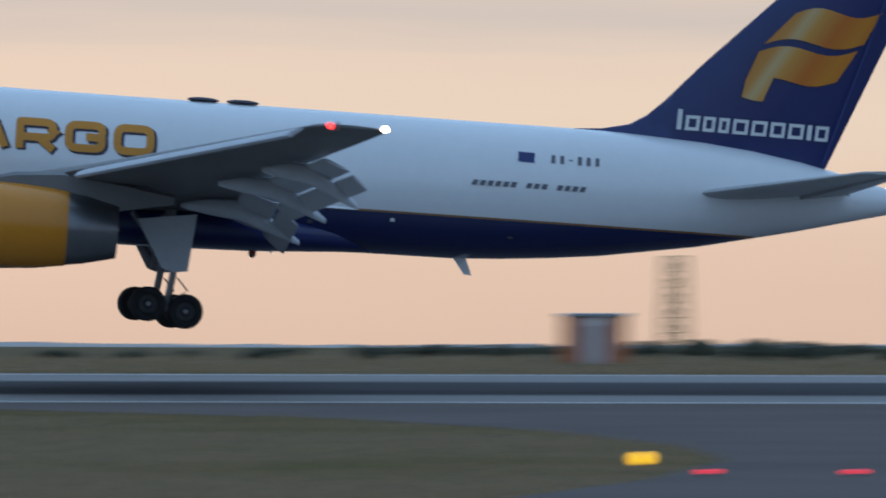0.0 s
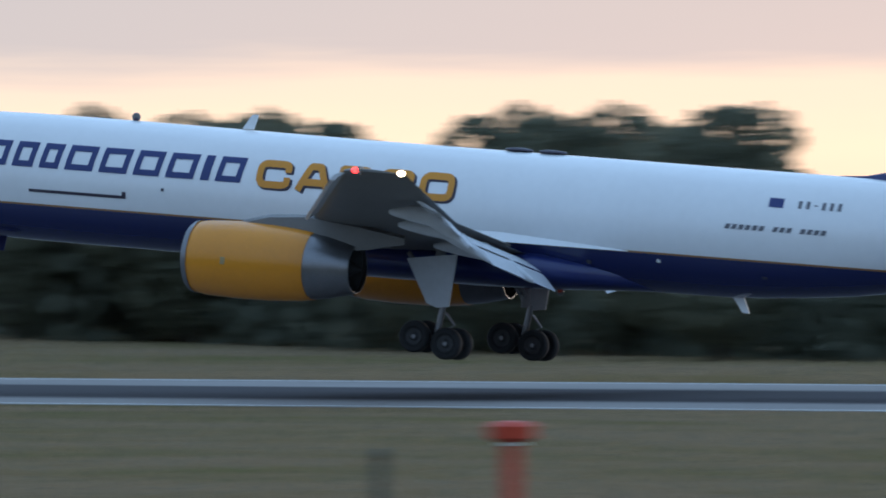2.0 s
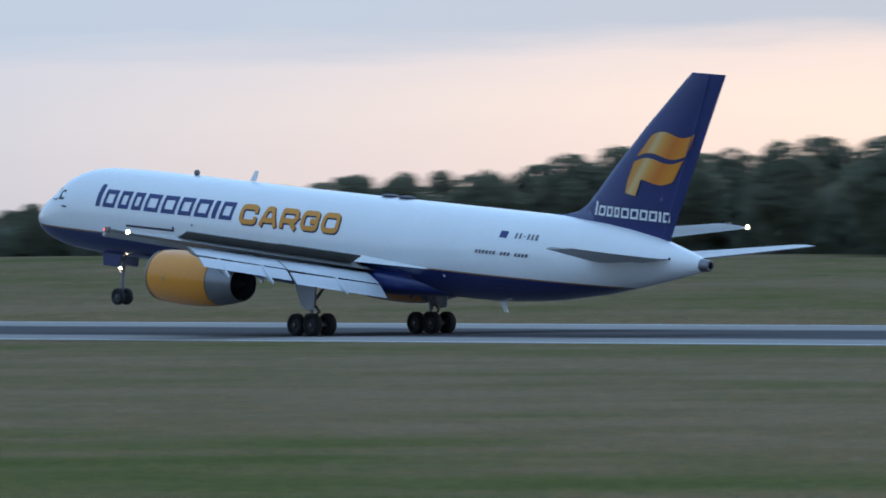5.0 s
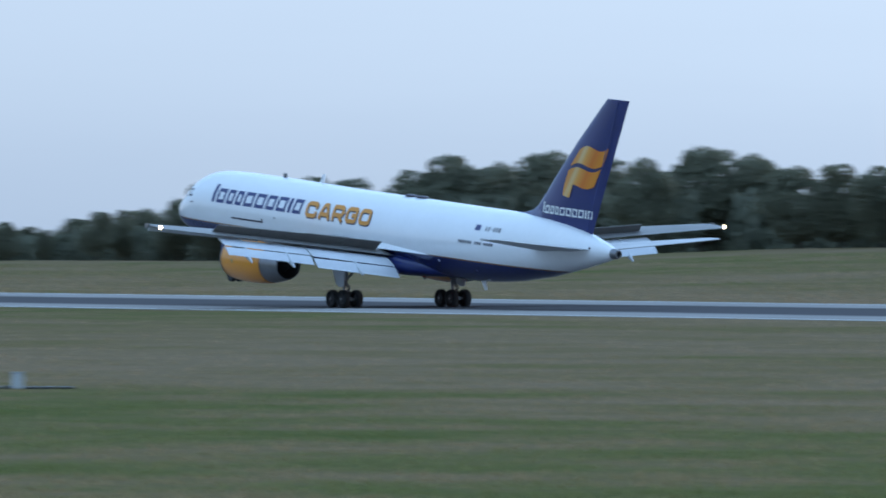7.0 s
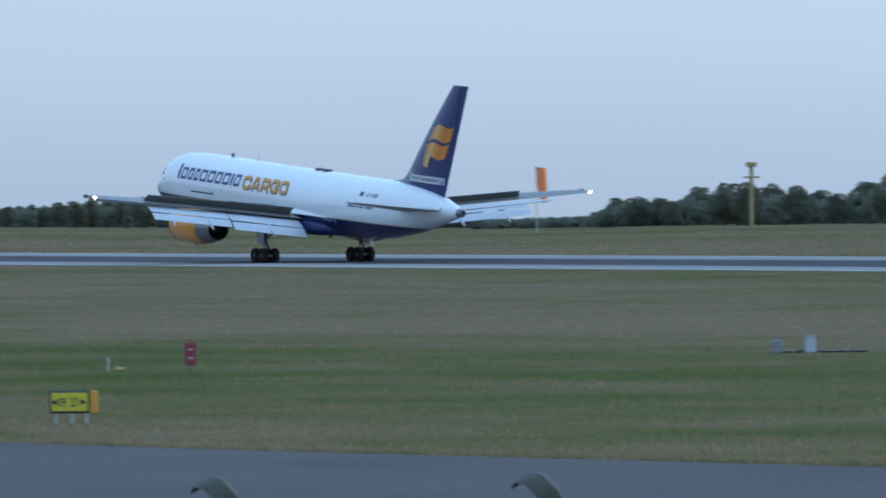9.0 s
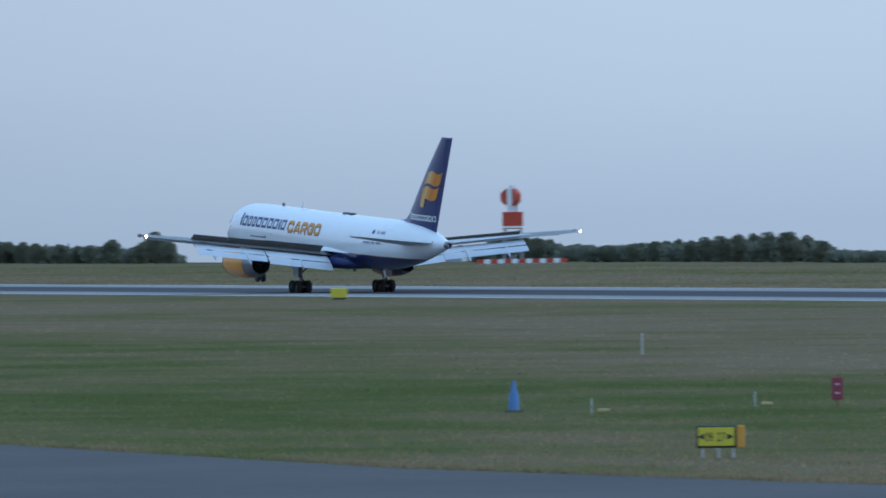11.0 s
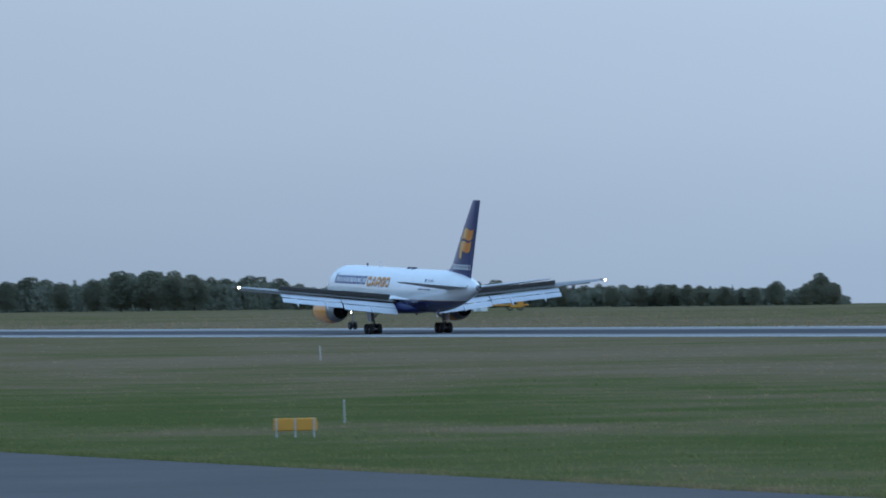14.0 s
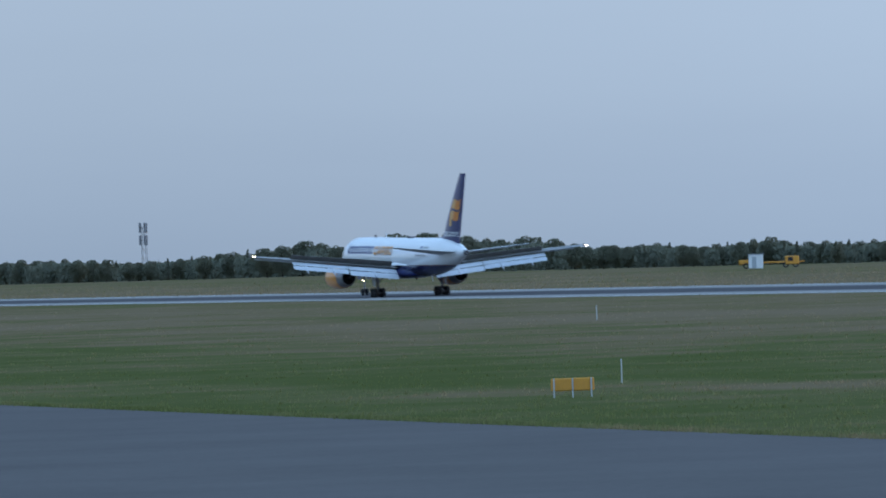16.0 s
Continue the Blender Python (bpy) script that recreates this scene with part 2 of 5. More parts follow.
def ground_mat(name="grassland", blades=False):
    m = bpy.data.materials.new(name)
    m.use_nodes = True
    nt = m.node_tree
    b = nt.nodes["Principled BSDF"]
    b.inputs["Roughness"].default_value = 0.95
    b.inputs["Specular IOR Level"].default_value = 0.0
    tc = nt.nodes.new("ShaderNodeTexCoord")
    out = []
    for sc, st, det in ((0.022, (0.7, 1.1, 1), 5.0), (0.13, (0.8, 0.9, 1), 5.0), (1.6, (1.2, 0.6, 1), 5.0)):
        mp = nt.nodes.new("ShaderNodeMapping")
        mp.inputs["Scale"].default_value = st
        n = nt.nodes.new("ShaderNodeTexNoise")
        n.inputs["Scale"].default_value, n.inputs["Detail"].default_value = sc, det
        n.inputs["Roughness"].default_value = 0.6
        nt.links.new(tc.outputs["Object"], mp.inputs[0])
        nt.links.new(mp.outputs[0], n.inputs["Vector"])
        out.append(n.outputs[0])
    r = nt.nodes.new("ShaderNodeValToRGB")
    stops = [(0.40, (0.084, 0.094, 0.032)), (0.47, (0.112, 0.110, 0.046)), (0.53, (0.156, 0.120, 0.065)), (0.61, (0.186, 0.138, 0.086))]
    while len(r.color_ramp.elements) < len(stops):
        r.color_ramp.elements.new(0.5)
    for e, (p, c) in zip(r.color_ramp.elements, stops):
        e.position, e.color = p, (*c, 1)
    # bands along the runway: lush by the taxiway, dry in mid field, greener again far behind
    sp = nt.nodes.new("ShaderNodeSeparateXYZ")
    nt.links.new(tc.outputs["Object"], sp.inputs[0])
    wob = nt.nodes.new("ShaderNodeMath")
    wob.operation, wob.inputs[1].default_value = "MULTIPLY_ADD", 60.0
    nt.links.new(out[0], wob.inputs[0])
    nt.links.new(sp.outputs[1], wob.inputs[2])
    mr = nt.nodes.new("ShaderNodeMapRange")
    mr.inputs[1].default_value, mr.inputs[2].default_value = 30.0, 530.0
    nt.links.new(wob.outputs[0], mr.inputs[0])
    band = nt.nodes.new("ShaderNodeValToRGB")
    marks = [(100, -0.03), (150, 0.09), (205, 0.085), (240, 0.06), (300, 0.10), (345, 0.085), (400, 0.06)]
    while len(band.color_ramp.elements) < len(marks):
        band.color_ramp.elements.new(0.5)
    for e, (y, g) in zip(band.color_ramp.elements, marks):
        e.position, e.color = y / 500, (0.5 + g, 0.5 + g, 0.5 + g, 1)
    nt.links.new(mr.outputs[0], band.inputs[0])

    def mth(op, a, c):
        n = nt.nodes.new("ShaderNodeMath")
        n.operation = op
        for i, s in enumerate((a, c)):
            if isinstance(s, (int, float)):
                n.inputs[i].default_value = s
            else:
                nt.links.new(s, n.inputs[i])
        return n.outputs[0]
    # lusher towards the far end of the field
    mr2 = nt.nodes.new("ShaderNodeMapRange")
    mr2.inputs[1].default_value, mr2.inputs[2].default_value, mr2.inputs[3].default_value, mr2.inputs[4].default_value = -320, -130, -0.025, 0.01
    nt.links.new(sp.outputs[0], mr2.inputs[0])
    v = mth("ADD", mth("MULTIPLY", out[0], 0.46), mth("ADD", mth("MULTIPLY", out[1], 0.40), mth("MULTIPLY", out[2], 0.14)))
    v = mth("ADD", v, mr2.outputs[0])
    nt.links.new(mth("SUBTRACT", mth("ADD", v, band.outputs[0]), 0.5), r.inputs[0])
    if blades:
        # every blade a little lighter or darker than its neighbours
        geo = nt.nodes.new("ShaderNodeNewGeometry")
        k = mth("ADD", mth("MULTIPLY", geo.outputs["Random Per Island"], 0.4), 1.75)
        mx = nt.nodes.new("ShaderNodeVectorMath")
        mx.operation = "SCALE"
        nt.links.new(r.outputs[0], mx.inputs[0])
        nt.links.new(k, mx.inputs["Scale"])
        nt.links.new(mx.outputs[0], b.inputs["Base Color"])
        see_through(m, 0.4)
        return m
    nt.links.new(r.outputs[0], b.inputs["Base Color"])
    bp = nt.nodes.new("ShaderNodeBump")
    bp.inputs["Strength"].default_value, bp.inputs["Distance"].default_value = 0.5, 0.12
    nt.links.new(out[2], bp.inputs["Height"])
    nt.links.new(bp.outputs[0], b.inputs["Normal"])
    return m


def paved_mat(name, edge_col, mid_col, y_mid, half, rough, gloss=0.0):
    """Asphalt; half > 0: rubbered dark along its middle."""
    m = mat(name, edge_col, rough, 0, 0.12, 0.12, bump=0.15, fine=3.0)
    nt = m.node_tree
    b = nt.nodes["Principled BSDF"]
    b.inputs["Specular IOR Level"].default_value = gloss
    if half:
        base = b.inputs["Base Color"].links[0].from_socket
        tc = nt.nodes.new("ShaderNodeTexCoord")
        mp = nt.nodes.new("ShaderNodeMapping")
        mp.inputs["Scale"].default_value = (0.012, 0.35, 1)
        n = nt.nodes.new("ShaderNodeTexNoise")
        n.inputs["Scale"].default_value, n.inputs["Detail"].default_value = 1.0, 5
        nt.links.new(tc.outputs["Object"], mp.inputs[0])
        nt.links.new(mp.outputs[0], n.inputs["Vector"])
        sp = nt.nodes.new("ShaderNodeSeparateXYZ")
        nt.links.new(tc.outputs["Object"], sp.inputs[0])

        def mth(op, a, c, clamp=False):
            q = nt.nodes.new("ShaderNodeMath")
            q.operation, q.use_clamp = op, clamp
            for i, s in enumerate((a, c)):
                if isinstance(s, (int, float)):
                    q.inputs[i].default_value = s
                else:
                    nt.links.new(s, q.inputs[i])
            return q.outputs[0]
        d = mth("ABSOLUTE", mth("SUBTRACT", sp.outputs[1], y_mid), 0)
        d = mth("ADD", d, mth("MULTIPLY", mth("SUBTRACT", n.outputs[0], 0.5), 7.0))
        fac = mth("DIVIDE", mth("SUBTRACT", half, d), 3.5, True)
        mx = nt.nodes.new("ShaderNodeMix")
        mx.data_type = "RGBA"
        nt.links.new(mth("MULTIPLY", fac, 0.9), mx.inputs["Factor"])
        nt.links.new(base, mx.inputs["A"])
        mx.inputs["B"].default_value = (*mid_col, 1)
        nt.links.new(mx.outputs["Result"], b.inputs["Base Color"])
    return m


M_ground = ground_mat()
M_blade = ground_mat("grass_blades", True)
RY0, RY1 = 242.5, 290.5
M_run = paved_mat("runway_surface", (0.30, 0.282, 0.268), (0.08, 0.075, 0.078), (RY0 + RY1) / 2 - 1.0, 13.0, 0.7)
M_taxi = paved_mat("taxiway_asphalt", (0.135, 0.122, 0.116), None, 0, 0, 0.6, 0.0)
# paler and warmer than the taxiway: peach sky reflection put into the colour
M_link = paved_mat("link_asphalt_sky_tint", (0.165, 0.137, 0.125), None, 0, 0, 0.6)
M_line = mat("runway_paint", (0.48, 0.48, 0.465), 0.6, 0, 0.12, 0.6)


# ---- mesh helpers ----
def finish(name, bm, material, smooth=False, angle=40):
    me = bpy.data.meshes.new(name)
    bmesh.ops.recalc_face_normals(bm, faces=bm.faces)
    bm.to_mesh(me)
    bm.free()
    for m in (material if isinstance(material, (list, tuple)) else [material]):
        me.materials.append(m)
    if smooth:
        me.shade_smooth()
        me.set_sharp_from_angle(angle=radians(angle))
    return me


def part(name, bm, material, parent=None, label="", smooth=False, at=None, angle=40):
    ob = new(name, finish(name, bm, material, smooth, angle))
    if parent is not None:
        ob.parent = parent
    if at is not None:
        ob.location = at
    return tagged(ob, label)


def thing(name, label, category, group="", kind="", at=(0, 0, 0), rz=0.0):
    ob = new(name)
    ob.location, ob.rotation_euler = at, (0, 0, radians(rz))
    return tagged(ob, label, category, group, kind)


def add_box(bm, c, s, bevel=0.0, m=None):
    r = bmesh.ops.create_cube(bm, size=1.0)
    vs = r["verts"]
    bmesh.ops.scale(bm, vec=s, verts=vs)
    if bevel:
        es = list({e for v in vs for e in v.link_edges})
        r2 = bmesh.ops.bevel(bm, geom=es, offset=bevel, segments=1, affect="EDGES")
        vs = list({v for f in r2["faces"] for v in f.verts} | {v for v in vs if v.is_valid})
    if m is not None:
        bmesh.ops.transform(bm, matrix=m, verts=vs)
    bmesh.ops.translate(bm, vec=c, verts=vs)
    return vs


def box(c, s, bevel=0.0):
    bm = bmesh.new()
    add_box(bm, c, s, bevel)
    return bm


def add_rod(bm, a, b, r0, r1=None, seg=10):
    a, b = Vector(a), Vector(b)
    d = b - a
    m = Matrix.Translation((a + b) / 2) @ d.to_track_quat("Z", "Y").to_matrix().to_4x4()
    bmesh.ops.create_cone(bm, cap_ends=True, segments=seg, radius1=r0, radius2=r0 if r1 is None else r1, depth=d.length, matrix=m)


def rod(a, b, r0, r1=None, seg=10):
    bm = bmesh.new()
    add_rod(bm, a, b, r0, r1, seg)
    return bm


def loft(rings, caps=True, mats=None):
    bm = bmesh.new()
    vr = [[bm.verts.new(p) for p in ring] for ring in rings]
    n = len(rings[0])
    for k, (a, b) in enumerate(zip(vr, vr[1:])):
        for i in range(n):
            f = bm.faces.new((a[i], a[(i + 1) % n], b[(i + 1) % n], b[i]))
            if mats:
                f.material_index = mats[k]
    if caps:
        bm.faces.new(vr[0][::-1])
        bm.faces.new(vr[-1])
    return bm


def revolve(profile, axis="x", seg=40, caps=False, mats=None):
    rings = []
    for x, r in profile:
        rings.append([(x, r * math.cos(2 * math.pi * i / seg), r * math.sin(2 * math.pi * i / seg)) if axis == "x" else
                      (r * math.cos(2 * math.pi * i / seg), r * math.sin(2 * math.pi * i / seg), x) for i in range(seg)])
    return loft(rings, caps, mats)


def prism(poly, z0, z1):
    """A flat slab on a polygon in x, y."""
    bm = bmesh.new()
    lo = [bm.verts.new((x, y, z0)) for x, y in poly]
    hi = [bm.verts.new((x, y, z1)) for x, y in poly]
    n = len(poly)
    bm.faces.new(lo[::-1])
    bm.faces.new(hi)
    for i in range(n):
        bm.faces.new((lo[i], lo[(i + 1) % n], hi[(i + 1) % n], hi[i]))
    return bm


def lerp_table(table, v):
    if v <= table[0][0]:
        return table[0][1]
    for (a, p), (b, q) in zip(table, table[1:]):
        if v <= b:
            return p + (q - p) * (v - a) / (b - a)
    return table[-1][1]


def smooth01(v):
    v = max(0.0, min(1.0, v))
    return v * v * (3 - 2 * v)


# ---- the land: bearings are degrees left of the runway's normal ----
Y_TREES = [(-20, 326), (8, 332), (20, 345), (26, 380), (31, 430), (36, 480), (66, 490), (72, 520), (80, 540)]
Z_TREES = [(-12, 0.0), (25, 0.0), (27, 0.6), (31, 0.5), (35, 1.2), (40, 1.5), (44, 1.5), (46.5, 2.7), (53, 2.6), (55.7, 2.2), (57.4, 0.7), (59, 0.3), (60.3, 0.6), (63, -0.2), (66, 0.3), (69, -0.1), (75, 0.0), (80, -0.6)]


def bearing(x, y):
    return math.degrees(math.atan2(-x, y))


def land(x, y):
    if y < RY1 + 4:
        return 0.0
    b = max(-12.0, min(78.0, bearing(x, y)))
    yt, zt = lerp_table(Y_TREES, b), lerp_table(Z_TREES, b)
    z = zt * smooth01((y - RY1 - 4) / (yt - RY1 - 4))
    if y > yt + 15:
        # the plateau ends behind the hedges, but not behind the woods
        z -= 70 * smooth01((y - yt - 15) / 900.0) * max(smooth01((21.0 - b) / 2.5), smooth01((b - 57.5) / 2.5))
    return z


def build_ground():
    bm = bmesh.new()
    xs = sorted(set([-4700, -4000, -3200, -2600, -2200] + list(range(-1900, 400, 50)) + [500, 700, 1000, 1600, 2400, 3400, 4500]))
    ys = [-400, -150, -40, 0, 30, 50, 80, 120, 160, 200, 230, 258, 270, 282, 295, 305, 315, 330, 345, 360, 380, 400, 420, 440, 460, 480, 500, 540, 600, 680, 780, 900, 1100, 1400, 1900, 2600, 3400, 4700]
    g = [[bm.verts.new((x, y, land(x, y))) for x in xs] for y in ys]
    for a, b in zip(g, g[1:]):
        for i in range(len(xs) - 1):
            bm.faces.new((a[i], a[i + 1], b[i + 1], b[i]))
    ob = part("ground", bm, M_ground, smooth=True, label="mown airfield grass in patchy green and straw brown")
    return tagged(ob, category="grass", kind="structure")


build_ground()
tagged(part("runway", prism([(-2600, RY0), (700, RY0), (700, RY1), (-2600, RY1)], -0.3, 0.02), M_run,
            label="grey runway pavement with dark rubber marks along its middle"), category="runway", kind="structure")
for y in (RY0 + 0.9, RY1 - 1.4):
    tagged(part("runway_side_line", box((-950, y, 0.022), (3300, 0.9, 0.008)), M_line, label="faded white painted runway edge line"), category="road marking", kind="structure")
tagged(part("taxiway", prism([(-2600, 38), (700, 38), (700, 80), (-100, 80), (-127, 75), (-147, 70.3), (-165, 67.4), (-230, 68.2), (-300, 69.7), (-2600, 69.7)], -0.3, 0.02), M_taxi,
            label="blue-grey asphalt taxiway beside the grass"), category="taxiway", kind="structure")
TURN = [(-12, RY0 - 0.02), (3, 236), (8, 233), (16.5, 222.8), (19.5, 214), (20.9, 207), (22.3, 195), (21.9, 183), (18.7, 169), (14.8, 157), (7, 142), (-4, 122), (-14, 102), (-20, 84), (-22, 67.32), (70, 67.32), (68, 130), (74, 200), (90, 224), (125, RY0 - 0.02)]
tagged(part("taxiway_link", prism(TURN, -0.3, 0.014), M_link, label="curved asphalt link between taxiway and runway"), category="taxiway", kind="structure")


def build_hills():
    bm = bmesh.new()
    top, mid, bot = [], [], []
    ridge = [(-25, -37), (-8, -36.5), (-3, -36.8), (-1.1, -35.8), (1.4, -33), (4.2, -33.5), (6.2, -31.5), (7.9, -28.9), (8.6, -32), (10, -29.6), (11, -28.4), (12.1, -32.5), (14, -31), (29, -31)]
    for i in range(181):
        b = -25 + i * 0.3
        h = lerp_table(ridge, b) + 0.9 * noise.noise((b * 1.3, 7.7, 0)) + 1.1 * noise.noise((b * 4.0, 1.7, 0))
        for lst, r, z in ((bot, 2500, -72), (mid, 2800, h - 13), (top, 3100, h)):
            a = radians(b)
            lst.append(bm.verts.new((-r * math.sin(a), r * math.cos(a), z)))
    back = [bm.verts.new((v.co.x * 1.2, v.co.y * 1.2, -75)) for v in top]
    for p, q in ((bot, mid), (mid, top), (top, back)):
        for i in range(180):
            bm.faces.new((p[i], p[i + 1], q[i + 1], q[i]))
    ob = part("hills", bm, M_hill, smooth=True, label="wooded hills on the horizon, pale grey with haze in the colour")
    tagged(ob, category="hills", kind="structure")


build_hills()


# ---- trees ----
def leaf_cloud(bm, rng, lobes, count, size):
    """Small leaf clumps scattered over lobes (centre, radii)."""
    weights = [l[1][0] * l[1][2] for l in lobes]
    for _ in range(count):
        c, r = rng.choices(lobes, weights)[0]
        while True:
            d = Vector((rng.uniform(-1, 1), rng.uniform(-1, 1), rng.uniform(-1, 1)))
            if 0.2 < d.length < 1:
                break
        d = d.normalized() * (d.length ** 0.45)
        p = Vector((c[0] + d.x * r[0], c[1] + d.y * r[1], c[2] + d.z * r[2]))
        s = size * rng.uniform(0.6, 1.4)
        q = Euler((rng.uniform(0, 6.3), rng.uniform(0, 6.3), rng.uniform(0, 6.3))).to_matrix()
        vs = [bm.verts.new(p + q @ Vector(v) * s) for v in ((-0.5, -0.35, 0), (0.5, -0.3, 0.1), (0.4, 0.4, -0.1), (-0.4, 0.35, 0.12))]
        bm.faces.new(vs[:3])
        bm.faces.new((vs[0], vs[2], vs[3]))


def build_tree(kind, seed, label, material):
    """A tree of unit height."""
    rng = random.Random(seed)
    ob = thing("tree", label, "tree", group="trees behind the runway")
    bm = bmesh.new()
    lean = rng.uniform(-0.03, 0.03)
    add_rod(bm, (0, 0, -0.03), (lean, 0, 0.45), 0.028, 0.018, 7)
    add_rod(bm, (lean, 0, 0.45), (lean * 1.5, 0.01, 0.85), 0.018, 0.005, 6)
    lobes = []
    if kind == "round":
        for i in range(rng.randint(9, 12)):
            a, h = rng.uniform(0, 6.3), rng.uniform(0.22, 0.86)
            w = 0.36 * math.sin(math.pi * min(0.92, max(0.2, h))) ** 0.7 * rng.uniform(0.4, 1.0)
            c = (lean + w * math.cos(a), w * math.sin(a), h)
            k = rng.uniform(0.11, 0.19)
            lobes.append((c, (k * 1.15, k * 1.15, k * 0.85)))
            if i % 2 == 0:
                add_rod(bm, (lean, 0, h * 0.6), c, 0.010, 0.004, 5)
        lobes.append(((lean, 0, 0.84), (0.16, 0.16, 0.14)))
        lobes.append(((lean, 0, 0.52), (0.36, 0.36, 0.33)))
        lobes.append(((lean, 0, 0.25), (0.26, 0.26, 0.20)))
        n, size = 5000, 0.038
    elif kind == "bush":
        for i in range(9):
            a, w = rng.uniform(0, 6.3), rng.uniform(0, 0.55)
            k = rng.uniform(0.22, 0.36)
            c = (w * math.cos(a), w * math.sin(a), rng.uniform(0.2, 0.68))
            lobes.append((c, (k, k, k * 0.85)))
            add_rod(bm, (0, 0, 0.05), c, 0.012, 0.005, 5)
        n, size = 2600, 0.055
    else:
        for i in range(8):
            h = 0.12 + 0.82 * i / 7
            w = 0.22 * (1 - h) + 0.03
            a = rng.uniform(0, 6.3)
            lobes.append(((lean + 0.3 * w * math.cos(a), 0.3 * w * math.sin(a), h), (w * rng.uniform(0.8, 1.4), w, 0.09)))
            add_rod(bm, (lean, 0, h), (lean + w * math.cos(a), w * math.sin(a), h + 0.03), 0.007, 0.003, 5)
        n, size = 1300, 0.042
    part("trunk", bm, M_bark, ob)
    cb = bmesh.new()
    leaf_cloud(cb, rng, lobes, n, size)
    part("crown", cb, material, ob)
    return ob


# bearing, height of the skyline in thousandths of a radian
SKY_HEDGE = [(-9, -13.4), (-7.9, -13.2), (-6.9, -12.6), (-5.8, -13.2), (-4.6, -13.4), (-3.5, -14), (-2, -14.2), (0.4, -15.4), (1.0, -14.1), (1.5, -14.6), (1.9, -13.3), (2.3, -12.1), (2.8, -13.1), (3.2, -9.5), (3.7, -13.6), (4.4, -14.5), (4.7, -11), (5.0, -6), (5.4, -9), (5.7, -15.5), (8.7, -15.5), (8.9, -11.9), (9.4, -6.3), (9.75, -12.6), (9.95, -15.5), (12.2, -15.5), (12.4, -8), (12.8, -2.8), (13.3, -1.5), (13.7, -6), (13.95, -15.5), (15, -15.5), (15.2, -9.5), (15.5, -9), (15.9, -11.3), (16.5, -11.6), (17.2, -9), (17.8, -7.5), (18.4, -6.9), (18.8, 1), (19, 0.5), (19.4, -2), (20, -1), (20.6, 3)]
SKY_WOOD = [(21.06, 5), (21.2, 7), (21.33, 10), (21.52, 14.4), (21.74, 16.1), (21.97, 16.6), (22.27, 16.6), (22.43, 16), (22.62, 16.2), (22.96, 16.5), (23.14, 15.8), (23.3, 14.6), (23.37, 12.4), (23.6, 13), (23.79, 12.2), (24.07, 12.6), (24.17, 15.8), (24.36, 17), (24.55, 16.2), (24.66, 13.8), (24.74, 13), (24.96, 13.6), (25.23, 14.2), (25.46, 15), (25.8, 16.5), (26.1, 15.5), (26.4, 14.3), (26.8, 14.4), (27.2, 12.2), (27.5, 9.3), (31.6, 6.5), (32.6, 8.4), (32.9, 8.7), (33.2, 8.5), (34.3, 8.7), (34.7, 7.9), (36.6, 7.2), (37.1, 6.3), (37.6, 7.9), (38.9, 6.6), (39.3, 5.4), (40.6, 3.8), (40.72, 3.4), (40.8, -1.2), (41.45, -1.2), (41.55, 4), (42.3, 5.6), (42.8, 4.2), (44, 6.4), (46.3, 9.5), (53, 0.5), (53.2, 3.1), (53.7, 6.1), (54.1, 7.9), (54.6, 6.3), (55, 6.1), (55.5, 5.9), (56, 7.9), (56.5, 7.3), (56.9, 7.2), (57.4, 6.5), (57.6, 6.9), (58.1, 6), (58.4, 4.7), (58.7, 4.3), (59, 3.2), (59.5, 3.5), (59.8, 1.2)]
SKY_BELT = [(60.26, 1), (60.5, -1.3), (60.8, 0.1), (61.04, 0.3), (61.55, 0), (61.6, -1.6), (61.66, -1), (61.8, -1.2), (61.95, -0.6), (62.05, -1.8), (62.12, -3.4), (62.93, -3.6), (62.97, -1.3), (63.07, -0.6), (63.17, -1.2), (63.21, -3.2), (63.86, -3.2), (64.23, -2.8), (64.84, -2.7), (65, -0.8), (65.23, -0.1), (66.5, -2.1), (66.58, -1.2), (66.66, -2.4), (66.74, -1.2), (66.96, -0.3), (67.11, -0.2), (67.25, -2.3), (67.32, -4.5), (67.95, -4.5), (67.99, -2.3), (68.19, -1.9), (68.36, -2.4), (68.43, -4.5), (69.24, -4.5), (69.28, -2.6), (69.33, -0.6), (69.4, 0.1), (69.5, -0.8), (69.6, -2.2), (69.7, -0.6), (69.8, -1.3), (70.36, -0.8), (70.79, -0.6), (71.07, -0.5), (71.37, -0.6), (71.62, 0.2), (71.79, -0.1), (72.06, -0.5), (72.34, 0.2), (72.52, 0), (72.82, 0.1), (73.14, 1.5), (73.38, 1.3), (73.69, 2.3), (73.94, 2.8), (74.03, 3), (74.41, 1.2), (74.72, 1.7), (75.23, 0.7), (75.8, 0.1), (76.29, 0.7), (76.67, 0.7)]
SKYLINE = SKY_HEDGE + SKY_WOOD + SKY_BELT


